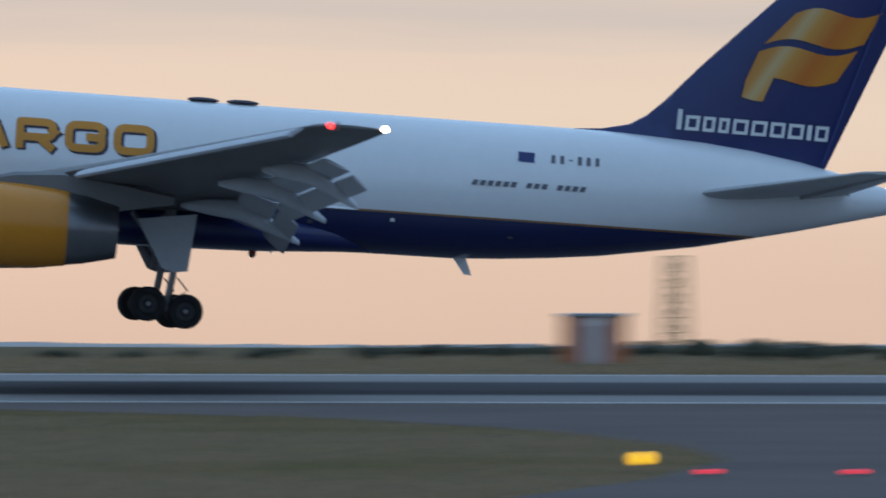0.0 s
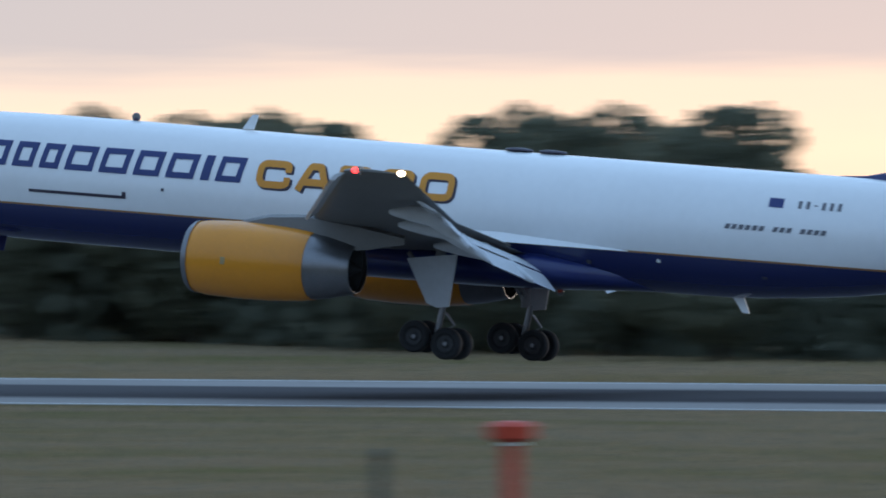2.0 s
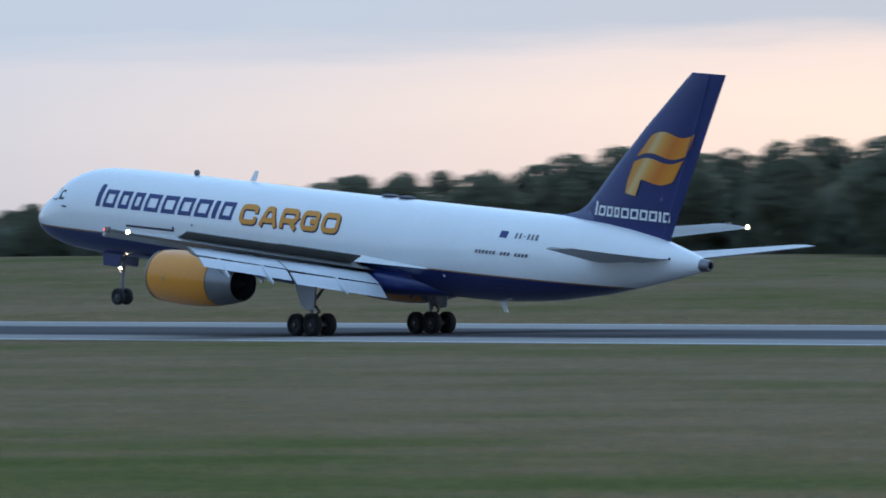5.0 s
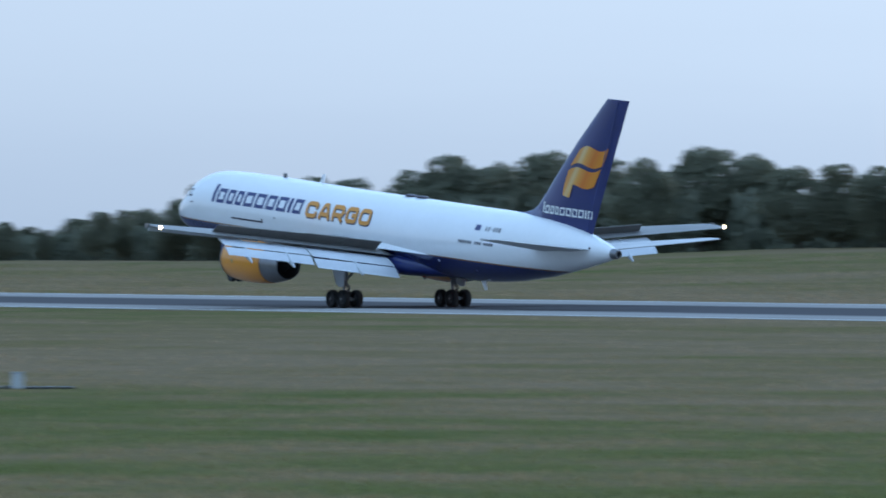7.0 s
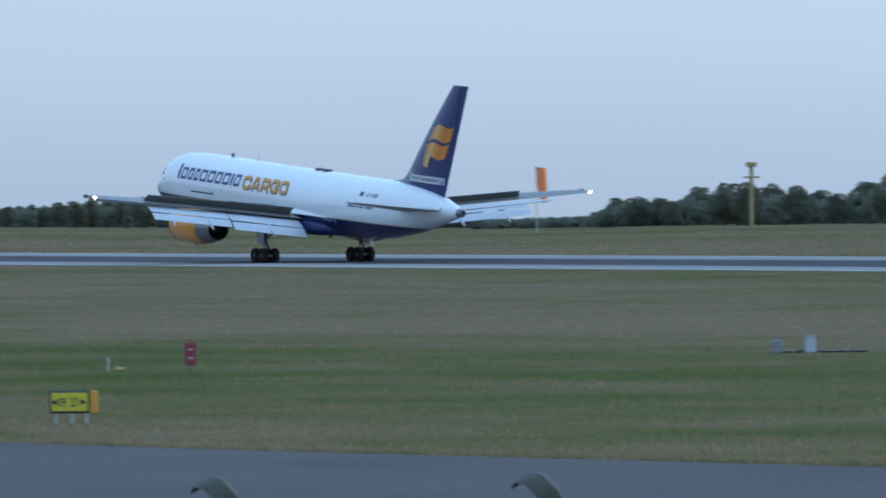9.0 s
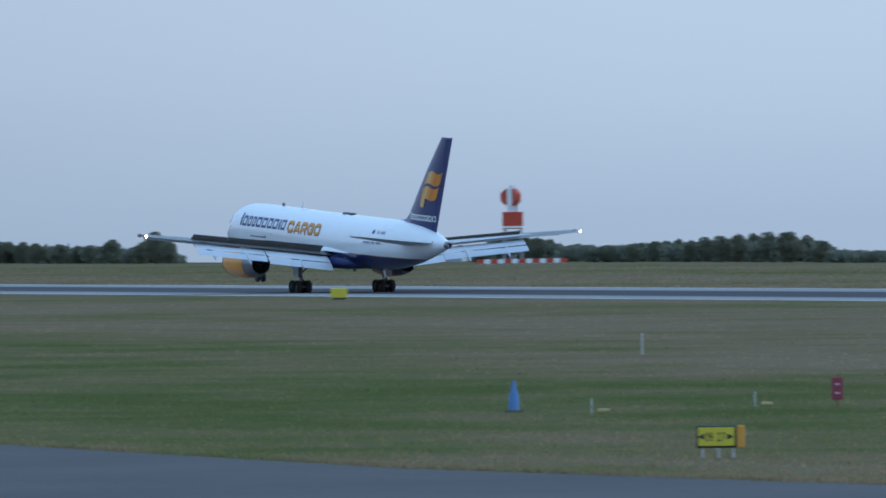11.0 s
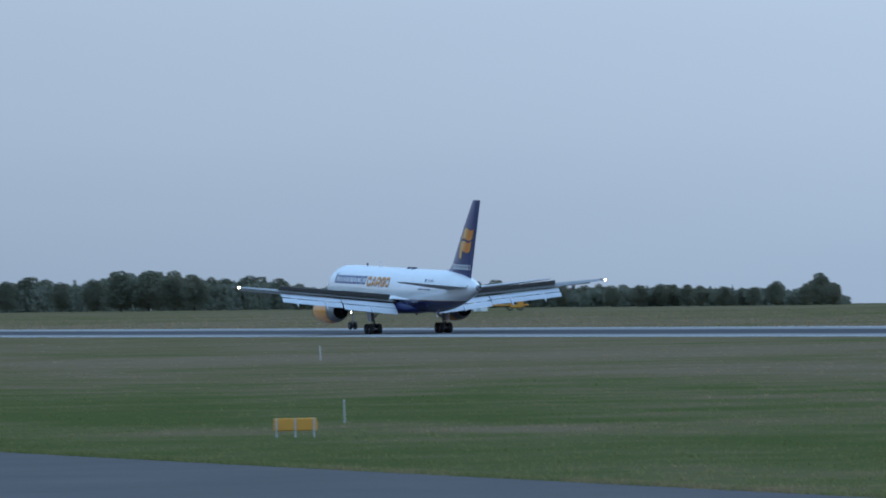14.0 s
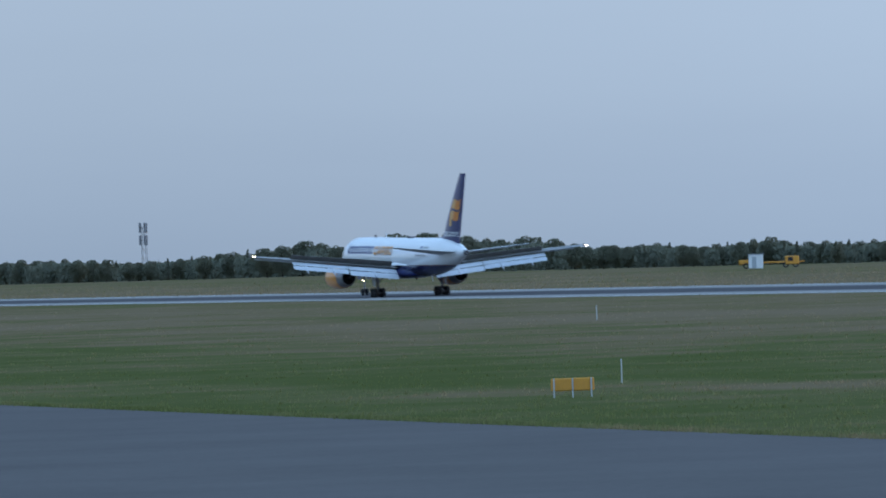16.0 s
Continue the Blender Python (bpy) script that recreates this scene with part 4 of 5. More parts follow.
    for x, z, w in ((36.5, 6.46, 0.03), (37.4, 6.52, 0.09), (38.2, 6.70, 0.16), (38.9, 7.12, 0.2), (39.5, 7.75, 0.2)):
        dr.append([(x - GX, -w - 0.12, 6.2), (x - GX, -w * 0.5, z - 0.05), (x - GX, 0, z), (x - GX, w * 0.5, z - 0.05), (x - GX, w + 0.12, 6.2)])
    part("dorsal_fin", loft(dr), M_blue, jet, smooth=True, angle=60)
    part("rudder_line", loft([[(44.15 - GX + d, -0.335 * (1 - k) - 0.02, 5.9) if k == 0 else (46.45 - GX + d, -0.13, 13.2) for d in (0, 0.05)] + [(46.5 - GX, -0.10, 13.2), (44.2 - GX, -0.30, 5.9)] for k in (0, 1)], caps=False), M_navy, fin)

    def on_fin(bm, off):
        for v in bm.verts:
            xl, xt = lerp_table(LE, v.co.z), 44.3 + (v.co.z - base) * (47.46 - 44.3) / (tip - base)
            c = xt - xl
            u = max(0.0, min(1.0, (v.co.x - xl) / c))
            th = 0.5 * (0.2969 * math.sqrt(u) - 0.126 * u - 0.3516 * u * u + 0.2843 * u ** 3 - 0.1036 * u ** 4) * c
            v.co.y = -(th + off)
            v.co.x -= GX
    n = 10

    def wave(p, q, amp):
        return [(p[0] + (q[0] - p[0]) * k / n, p[1] + (q[1] - p[1]) * k / n + amp * math.sin(2 * math.pi * k / n)) for k in range(n + 1)]
    bm = bmesh.new()
    quad_strip(bm, wave((43.05, 10.42), (45.72, 10.62), 0.16), wave((42.15, 9.42), (45.22, 9.62), 0.16))
    on_fin(bm, 0.03)
    M_flag = emblem_paint()
    part("emblem_band", bm, M_flag, fin, "gold wavy upper band with a pale fold")
    bm = bmesh.new()
    quad_strip(bm, wave((42.0, 9.18), (45.05, 9.42), 0.16), wave((41.62, 8.22), (44.45, 8.42), 0.14))
    on_fin(bm, 0.03)
    part("emblem_band", bm, M_flag, fin, "gold wavy lower band with a pale fold")
    bm = bmesh.new()
    quad_strip(bm, [(41.66, 8.34), (42.1, 8.42), (42.5, 8.42)], [(41.55, 7.76), (41.9, 7.68), (42.2, 7.66)])
    on_fin(bm, 0.034)
    part("emblem_foot", bm, M_flag, fin, "gold foot of the emblem")
    wd = [0.14, 0.42, 0.36, 0.32, 0.46, 0.46, 0.44, 0.46, 0.14, 0.40]
    x, sc = 39.62, (44.3 - 39.62 - 9 * 0.11) / sum(wd)
    for i, w in enumerate(wd):
        w *= sc
        z0 = 6.64 - 0.06 * i / 9
        zt = z0 + (0.62 if i == 0 else 0.46)
        bm = bmesh.new()
        outline_block(bm, x, x + w, z0, zt, 0.10, 0.03)
        on_fin(bm, 0.03)
        part("tail_name_bar", bm, M_sign_wht, fin, "white lettering bar")
        x += w + 0.11
    # tailplane, trimmed nose down, and its hinged elevators
    elevators = []
    SPAN = ((0.5, 39.9, 44.9, 4.80), (1.2, 40.3, 44.9, 4.84), (4.4, 42.35, 45.4, 5.20), (7.4, 44.3, 45.95, 5.56), (7.66, 44.7, 45.95, 5.59))
    for sgn in (-1, 1):
        rg = []
        for y, xl, xt, z in SPAN:
            c = xt - xl
            rg.append([(px_ - GX, yy, zz) for px_, yy, zz in airfoil(xl, xl + 0.72 * c, y * sgn, z - 0.0077 * c, 0.11, 0.0, -0.055)])
        part("tailplane", loft(rg), M_tail, jet, "grey tailplane", smooth=True, angle=45)
        hinge = Vector((40.3 + 0.72 * 4.6 - GX, 1.2 * sgn, 4.84 + 0.0121 * 4.6))
        tip_h = Vector((44.3 + 0.72 * 1.65 - GX, 7.4 * sgn, 5.56 + 0.0121 * 1.65))
        rg = []
        for y, xl, xt, z in SPAN[:4]:
            c = xt - xl
            x0, z0, x1, z1 = xl + 0.70 * c - GX, z + 0.011 * c, xt - GX, z + 0.0275 * c
            th = 0.028 * c
            rg.append([Vector(p) - hinge for p in ((x0, y * sgn, z0 - th), (x1, y * sgn, z1 - 0.01), (x1, y * sgn, z1 + 0.01), (x0, y * sgn, z0 + th))])
        el = part("elevator", loft(rg), M_tail, jet, "grey hinged elevator", smooth=True, angle=30, at=hinge)
        axis = (tip_h - hinge).normalized() * (1 if sgn > 0 else -1)
        elevators.append((el, hinge, axis))
    wings, spoilers, bogies = [], [], []
    for sgn in (-1, 1):
        O = Vector((22.0 - GX, ROOT_Y * sgn, WING_Z))

        def loc(p):
            return (p[0] - 22.0, p[1] * sgn - ROOT_Y * sgn, p[2])
        rg = []
        for y in (1.75, 4.5, 7.6, 10.5, 13.5, 16.5, 18.6, 18.95):
            xl, xt, z, tc = wing_line(y)
            if y > 18.9:
                xl += 0.35
                tc *= 0.5
            rg.append([loc(p) for p in airfoil(xl, xt, y, z, tc, 0.015, 0.02)])
        wing = part("wing", loft(rg), M_wing, jet, "grey swept wing", smooth=True, angle=50, at=O)
        wings.append((wing, O, sgn))
        part("slat", loft([[loc((wing_line(y)[0] - 0.42 + dx, y, wing_line(y)[2] - 0.28 + dz)) for dx, dz in ((0, 0.0), (0.12, 0.17), (0.45, 0.30), (0.62, 0.30), (0.3, 0.10), (0.12, -0.08))] for y in (3.0, 5.4)]), M_flap, wing, smooth=True)
        part("slat", loft([[loc((wing_line(y)[0] - 0.40 + dx, y, wing_line(y)[2] - 0.22 + dz)) for dx, dz in ((0, 0.0), (0.1, 0.13), (0.36, 0.24), (0.5, 0.24), (0.26, 0.08), (0.1, -0.06))] for y in (7.7, 18.2)]), M_flap, wing, smooth=True)
        # flaps: two slotted panels in each of two spans
        for y0, y1, c1, c2 in ((2.15, 7.65, 1.25, 0.85), (7.75, 14.4, 1.0, 0.70)):
            for stage in (0, 1):
                rr = []
                for y in (y0, y1):
                    k = (y - y0) / (y1 - y0)
                    _, xt, z, _ = wing_line(y)
                    a1, a2 = radians(22), radians(42)
                    sx, sz = xt - 0.35, z - 0.22
                    if stage == 0:
                        px0, pz0, c, a = sx, sz, c1 * (1 - 0.12 * k), a1
                    else:
                        px0, pz0, c, a = sx + c1 * 0.95 * math.cos(a1), sz - c1 * 0.98 * math.sin(a1) - 0.05, c2 * (1 - 0.12 * k), a2
                    ring = []
                    for p in airfoil(0, c, y, 0, 0.12):
                        ring.append(loc((px0 + p[0] * math.cos(a) + p[2] * math.sin(a), p[1], pz0 - p[0] * math.sin(a) + p[2] * math.cos(a))))
                    rr.append(ring)
                part("flap", loft(rr), M_flap, wing, "light grey extended flap", smooth=True, angle=50)
        # flap track fairings
        for y, ln in ((4.8, 3.6), (9.6, 3.2), (12.8, 2.8)):
            _, xt, z, _ = wing_line(y)
            rr = []
            for u in (0.0, 0.08, 0.25, 0.5, 0.75, 0.93, 1.0):
                w = 0.24 * math.sin(math.pi * min(1, max(0.02, u * 0.92 + 0.04))) ** 0.7
                cx = xt - ln * 0.55 + u * ln
                cz = z - 0.42 - 1.15 * max(0, u - 0.45) ** 1.2 * 1.6
                rr.append([loc((cx, y + w * 0.8 * math.cos(q), cz + w * 1.25 * math.sin(q))) for q in (2 * math.pi * i / 12 for i in range(12))])
            part("track_fairing", loft(rr), M_flap, wing, smooth=True, angle=60)
        # spoilers, hinged on the upper surface ahead of the flaps
        for y0, y1, ch in ((2.4, 4.9, 0.8), (4.92, 7.5, 0.8), (7.52, 11.0, 0.72), (11.02, 14.4, 0.68)):
            xa, za = wing_line(y0)[1] - 1.05, wing_line(y0)[2] + 0.10
            xb, zb = wing_line(y1)[1] - 1.05, wing_line(y1)[2] + (0.10 if y0 < 6 else 0.08)
            p0, p1 = Vector(loc((xa, y0, za))), Vector(loc((xb, y1, zb)))
            ax = (p1 - p0).normalized()
            if sgn < 0:
                ax = -ax
            up = Vector((0, 0, 1))
            aft = ax.cross(up) * (1 if ax.cross(up).x > 0 else -1)
            yaxis = ax
            xaxis = aft.normalized()
            zaxis = xaxis.cross(yaxis)
            frame_m = Matrix((xaxis, yaxis, zaxis)).transposed().to_4x4()
            ln = (p1 - p0).length
            bm = box((ch / 2, 0, 0), (ch, ln, 0.05), 0.012)
            sp_ = part("spoiler", bm, M_spoil, wing, "dark raised spoiler panel")
            home = Matrix.Translation((p0 + p1) / 2) @ frame_m
            sp_.matrix_basis = home
            spoilers.append((sp_, home))
        _, _, ztip, _ = wing_line(18.9)
        nav = part("nav_light", ball(0.10, loc((27.75, 18.93, ztip + 0.02))), M_red_l if sgn < 0 else M_amber_l, wing, "glowing red wingtip light" if sgn < 0 else "", smooth=True)
        if sgn > 0:
            nav.data.materials[0] = M_steel
        part("tip_light", ball(0.10, loc((29.3, 18.93, ztip + 0.02))), M_white_l, wing, "glowing white wingtip light", smooth=True)
        part("light_shield", box(loc((27.95, 19.0, ztip + 0.02)), (0.04, 0.34, 0.26), 0.01), M_wing, wing)
        # engine
        eng = part("engine", revolve([(16.88, 1.03), (16.76, 1.09), (16.88, 1.16), (17.3, 1.22), (18.3, 1.26), (19.6, 1.25), (20.6, 1.18), (21.05, 1.12), (21.06, 1.04), (20.0, 1.0)], seg=48), M_cowl, jet, "yellow engine cowl", smooth=True, angle=50, at=(-GX, 6.42 * sgn, 2.30))
        part("intake_lip", revolve([(17.05, 0.99), (16.80, 1.04), (16.72, 1.10), (16.80, 1.165), (16.94, 1.195)], seg=48), M_steel, eng, "polished intake lip", smooth=True)
        part("intake_duct", revolve([(16.9, 1.02), (17.6, 1.04), (18.0, 1.02), (18.0, 0.32), (17.55, 0.03)], seg=36), M_dark, eng, smooth=True)
        part("exhaust_sleeve", revolve([(20.6, 1.12), (21.04, 1.10), (21.6, 1.02), (22.3, 0.86), (22.55, 0.80), (22.55, 0.76), (21.8, 0.80)], seg=40), M_steel, eng, "bare metal exhaust sleeve", smooth=True, angle=60)
        part("exhaust_core", revolve([(21.2, 0.82), (22.4, 0.765), (21.9, 0.5), (22.3, 0.25), (22.7, 0.02)], seg=30), M_dark, eng, "dark exhaust core", smooth=True)
        part("cowl_mark", box((18.3, -1.255, -0.05), (0.16, 0.03, 0.24), 0.01), M_stick, eng)
        rr = []
        for x, zt, zb, w in ((18.4, 3.60, 3.45, 0.06), (19.4, 3.85, 3.3, 0.2), (20.8, 3.95, 3.2, 0.24), (22.6, 3.75, 2.9, 0.24), (24.2, 3.5, 3.2, 0.06)):
            rr.append([(x - GX, 6.5 * sgn - w, zb), (x - GX, 6.5 * sgn + w, zb), (x - GX, 6.5 * sgn + w, zt - 0.1), (x - GX, 6.5 * sgn, zt), (x - GX, 6.5 * sgn - w, zt - 0.1)])
        part("pylon", loft(rr), M_wing, jet, smooth=True, angle=40)
        # main gear
        yg = 3.66 * sgn
        bm = bmesh.new()
        add_rod(bm, (-0.05, yg, 3.1), (0, yg, 1.3), 0.17, 0.16, 14)
        part("gear_leg", bm, M_strut, jet, "grey landing gear leg", smooth=True)
        part("drag_brace", rod((0.05, yg, 1.55), (-0.2, yg * 0.62, 2.9), 0.07), M_strut, jet)
        part("side_brace", rod((-0.02, yg, 1.5), (-1.2, yg, 2.95), 0.08), M_strut, jet)
        y2 = yg + 0.42 * sgn
        outl = [(-1.05, 2.75), (0.72, 3.0), (0.55, 1.28), (0.12, 1.22), (-0.25, 1.35)]
        part("gear_door", loft([[(x, y2 + d, z) for x, z in outl] for d in (-0.03, 0.03)]), M_flap, jet, "light grey gear door")
        bog = part("bogie", box((0, 0, 0), (1.5, 0.24, 0.22), 0.05), M_strut, jet, at=(0, yg, 0.53))
        part("piston", rod((0, 0, 0.05), (0, 0, 1.25), 0.105, seg=12), M_steel, bog, "bright gear piston", smooth=True)
        part("torque_link", loft([[(0.12, -0.12, 0.3), (0.12, 0.12, 0.3), (0.17, 0.12, 0.3), (0.17, -0.12, 0.3)], [(0.5, -0.06, 0.6), (0.5, 0.06, 0.6), (0.55, 0.06, 0.62), (0.55, -0.06, 0.62)], [(0.12, -0.12, 0.95), (0.12, 0.12, 0.95), (0.17, 0.12, 0.95), (0.17, -0.12, 0.95)]]), M_strut, bog)
        for dx in (-0.57, 0.57):
            part("axle", rod((dx, -0.6, 0), (dx, 0.6, 0), 0.07), M_strut, bog)
            for dy in (-0.44, 0.44):
                part("tyre", tyre_bm(0.52, 0.38), M_tyre, bog, "black rubber tyre", smooth=True, at=(dx, dy, 0))
                part("wheel_hub", hub_bm(0.52, 0.38), M_hub, bog, smooth=True, at=(dx, dy, 0))
        bogies.append((bog, yg))
    # nose gear
    xn = 5.96 - GX
    part("nose_leg", rod((xn + 0.05, 0, 2.6), (xn, 0, 0.42), 0.10, 0.085, 12), M_strut, jet, smooth=True)
    part("nose_brace", rod((xn, 0, 1.3), (xn - 1.0, 0, 2.6), 0.06), M_strut, jet)
    part("nose_axle", rod((xn, -0.36, 0.40), (xn, 0.36, 0.40), 0.05), M_strut, jet)
    for sgn in (-1, 1):
        part("nose_tyre", tyre_bm(0.40, 0.28), M_tyre, jet, "black rubber tyre", smooth=True, at=(xn, 0.25 * sgn, 0.40))
        part("nose_hub", hub_bm(0.40, 0.28), M_hub, jet, smooth=True, at=(xn, 0.25 * sgn, 0.40))
        part("nose_gear_door", loft([[(xn + x, 0.55 * sgn + d, z) for x, z in ((-0.9, 2.45), (0.5, 2.45), (0.4, 1.85), (-0.8, 1.85))] for d in (-0.02, 0.02)]), M_blue, jet)
    part("taxi_light", ball(0.075, (xn - 0.12, -0.1, 1.75)), M_white_l, jet, "glowing nose gear lamp", smooth=True)
    # turning flash lamps: a lit face on one side of a dark drum
    flash = []
    for nm, at in (("roof_beacon_lamp", (11.2 - GX, 0, 6.68)), ("belly_beacon_lamp", (27.0 - GX, 0, 2.0))):
        drum = part(nm, revolve([(-0.05, 0.02), (-0.05, 0.12), (0.0, 0.15), (0.0, 0.02)], seg=16, caps=True), M_wing, jet, "turning beacon lamp, red on one side", smooth=True, at=at)
        part("lens", revolve([(0.004, 0.02), (0.004, 0.14), (0.03, 0.10), (0.05, 0.02)], seg=16, caps=True), M_flash_r, drum, smooth=True)
        flash.append((drum, at))
    return jet, wings, spoilers, bogies, flash, elevators


JET, WINGS, SPOILERS, BOGIES, FLASH, ELEVATORS = build_airliner()


# ---- signs, markers and cabinets in the grass ----
def at_bearing(b, r):
    return (-r * math.sin(radians(b)), r * math.cos(radians(b)))


def legs(ob, xs, h, r=0.03):
    for x in xs:
        part("leg", rod((x, 0, 0), (x, 0, h), r, seg=8), M_post, ob)


def flat_text(body, w, h):
    bm = text_flat(body, -w / 2, w / 2, 0, h, 0.0, 0.01)
    return bm


def sign_red(x, y, rz, w, h, words):
    ob = thing("runway_sign", "red runway holding sign with white numbers and black end panel", "airport sign", at=(x, y, 0), rz=rz)
    legs(ob, (-w * 0.4, 0.0, w * 0.4), 0.3)
    pan = part("panel", box((w * 0.17, 0, 0.25 + h / 2), (w * 0.66, 0.18, h), 0.02), M_sign_red, ob, "red face")
    blk = part("location_panel", box((-w * 0.33, 0, 0.25 + h / 2), (w * 0.33, 0.17, h), 0.02), M_sign_blk, ob, "black panel")
    part("location_mark", box((-w * 0.33, -0.09, 0.25 + h / 2), (w * 0.12, 0.02, h * 0.5)), M_tan, blk)
    bm = flat_text(words, w * 0.52, h * 0.5)
    bmesh.ops.translate(bm, vec=(w * 0.17, -0.095, 0.25 + h * 0.25), verts=bm.verts)
    part("runway_number", bm, M_sign_wht, pan, "white characters 09-27")
    return ob


sign_red(-2.1, 164.3, 1, 3.3, 0.80, "09-27")
sign_red(-22.2, 119.0, 10.5, 4.3, 0.80, "09-27")


def red_beacon(x, y):
    ob = thing("red_marker_post", "stout red post with a broad drum-shaped head", "marker post", group="red marker posts", at=(x, y, 0))
    part("post", revolve([(0, 0.2), (0.06, 0.2), (0.06, 0.17), (1.28, 0.17)], "z", 16, True), M_redp, ob, smooth=True)
    part("collar", revolve([(1.26, 0.23), (1.34, 0.23)], "z", 16, True), M_sign_wht, ob, "pale collar")
    part("head", revolve([(1.33, 0.30), (1.40, 0.44), (1.62, 0.46), (1.70, 0.38), (1.73, 0.1)], "z", 24, True), M_redp, ob, "red drum head", smooth=True)
    return ob


red_beacon(*at_bearing(19.38, 159))
red_beacon(*at_bearing(22.97, 160))


def post(x, y, h, r, m=M_post, label="thin white marker post in the grass"):
    ob = thing("marker_post", label, "marker post", group="marker posts", at=(x, y, 0))
    part("stake", rod((0, 0, -0.1), (0, 0, h), r, r * 0.9, 8), m, ob)
    part("cap", ball(r * 1.2, (0, 0, h), 8), m, ob)
    return ob


post(*at_bearing(18.63, 163), 1.15, 0.2, M_box, "stubby pale grey post in the grass")
post(*at_bearing(17.77, 166), 1.2, 0.1)
post(*at_bearing(23.85, 163), 1.0, 0.13, M_conc, "stubby mossy post in the grass")
post(-308.7, 136.4, 0.8, 0.035)
post(-291.6, 91.3, 0.82, 0.028)
post(-541, 167.8, 0.9, 0.04)


def sign_back(x, y, rz, w, h, face, label, n_legs=3, lift=0.22):
    ob = thing("guidance_sign", label, "airport sign", group="yellow guidance signs", at=(x, y, 0), rz=rz)
    for k in range(n_legs):
        u = (k / (n_legs - 1) - 0.5) * w * 0.86
        part("leg", box((u, -0.10, (h + lift) / 2), (0.05, 0.05, h + lift)), M_post, ob, "pale leg")
    part("panel", box((0, 0, lift + h / 2), (w, 0.14, h), 0.03), face, ob)
    return ob


sign_back(-116.9, 87.7, 53, 1.42, 0.50, M_sign_gold, "low yellow sign box seen in the grass", 2, 0.04)
sign_back(-267.3, 82.0, 73, 1.42, 0.42, M_sign_or, "back of an orange-yellow sign on pale legs")


def sign_arrow(x, y, rz, w, h):
    ob = thing("guidance_sign", "yellow sign with black frame, arrows and numbers", "airport sign", at=(x, y, 0), rz=rz)
    legs(ob, (-w * 0.35, 0.05, w * 0.42), 0.25, 0.03)
    part("frame", box((0, 0, 0.22 + h / 2), (w, 0.16, h), 0.02), M_sign_blk, ob, "black frame")
    pan = part("panel", box((0, -0.02, 0.22 + h / 2), (w - 0.08, 0.16, h - 0.08), 0.01), M_sign_yel, ob, "yellow face")
    part("end_cap", box((w / 2 + 0.1, 0.02, 0.22 + h / 2), (0.16, 0.22, h), 0.02), M_sign_or, ob, "orange end")
    for u in (-w * 0.18, w * 0.12):
        bm = flat_text("09" if u < 0 else "27", w * 0.2, h * 0.42)
        bmesh.ops.translate(bm, vec=(u, -0.105, 0.22 + h * 0.28), verts=bm.verts)
        part("runway_number", bm, M_sign_blk, pan, "black numerals")
    for u, d in ((-w * 0.38, -1), (w * 0.34, 1)):
        part("arrow", loft([[(u - 0.06 * d, y_, 0.22 + h * 0.36), (u + 0.08 * d, y_, 0.22 + h * 0.5), (u - 0.06 * d, y_, 0.22 + h * 0.64)] for y_ in (-0.106, -0.10)]), M_sign_blk, pan)
    return ob


sign_arrow(-168.1, 76.0, 65, 0.86, 0.48)


def marker_box(x, y, rz=0, s=1.0):
    ob = thing("edge_marker", "small yellow marker board beside the runway", "marker", group="runway edge markers", at=(x, y, 0), rz=rz)
    part("board", box((0, 0, 0.42 * s), (1.05 * s, 0.25, 0.62 * s), 0.04), M_sign_or if s < 1 else M_sign_yel, ob)
    part("foot", box((0, 0, 0.06), (0.8 * s, 0.2, 0.12)), M_sign_blk, ob)
    return ob


marker_box(-168.3, 228.5, 37, 0.95)
marker_box(-580.5, 232.3, 68, 1.15)


def cabinet(x, y, w, h, m=M_box, label="small pale grey equipment cabinet in the grass"):
    ob = thing("cabinet", label, "cabinet", group="grey cabinets", at=(x, y, 0), rz=60)
    part("body", box((0, 0, h / 2), (w, w * 0.7, h), 0.02), m, ob)
    part("lid", box((0, 0, h + 0.02), (w * 1.08, w * 0.78, 0.05), 0.01), M_roof, ob)
    return ob


cabinet(-220.7, 122.7, 0.3, 0.36, M_strut, "low dark grey equipment cabinet in the grass")
cabinet(-221.2, 124.1, 0.31, 0.46)


def bare_slab(b, r, w):
    x, y = at_bearing(b, r)
    ob = thing("ground_slab", "low dark concrete slab sunk in the grass", "slab", at=(x, y, 0), rz=b)
    part("slab", box((0, 0, 0.03), (w, 0.9, 0.07), 0.02), M_sign_blk, ob)
    part("hatch", box((-w * 0.2, 0, 0.08), (w * 0.2, 0.6, 0.03), 0.01), M_conc, ob)


bare_slab(60.62, 254, 2.6)


def striped_board(x, y):
    ob = thing("striped_board", "upright red board with white patches", "airport sign", at=(x, y, 0), rz=64)
    part("board", box((0, 0, 0.5), (0.32, 0.06, 0.62), 0.02), M_maroon, ob)
    part("stake", rod((0, 0.05, 0), (0, 0.05, 0.9), 0.02), M_maroon, ob)
    for z in (0.38, 0.62):
        part("patch", box((0, -0.034, z), (0.12, 0.008, 0.05)), M_post, ob)
    return ob


striped_board(-213.5, 100.2)


def blue_cover(x, y):
    ob = thing("blue_light_post", "blue tapered light housing standing in the grass", "taxiway light", at=(x, y, 0))
    part("housing", revolve([(0, 0.16), (0.5, 0.13), (0.58, 0.08), (0.86, 0.05)], "z", 14, True), M_bluep, ob, smooth=True)
    part("base", box((0.0, 0, 0.03), (0.4, 0.4, 0.06), 0.01), M_conc, ob)
    return ob


blue_cover(-214.4, 90.9)


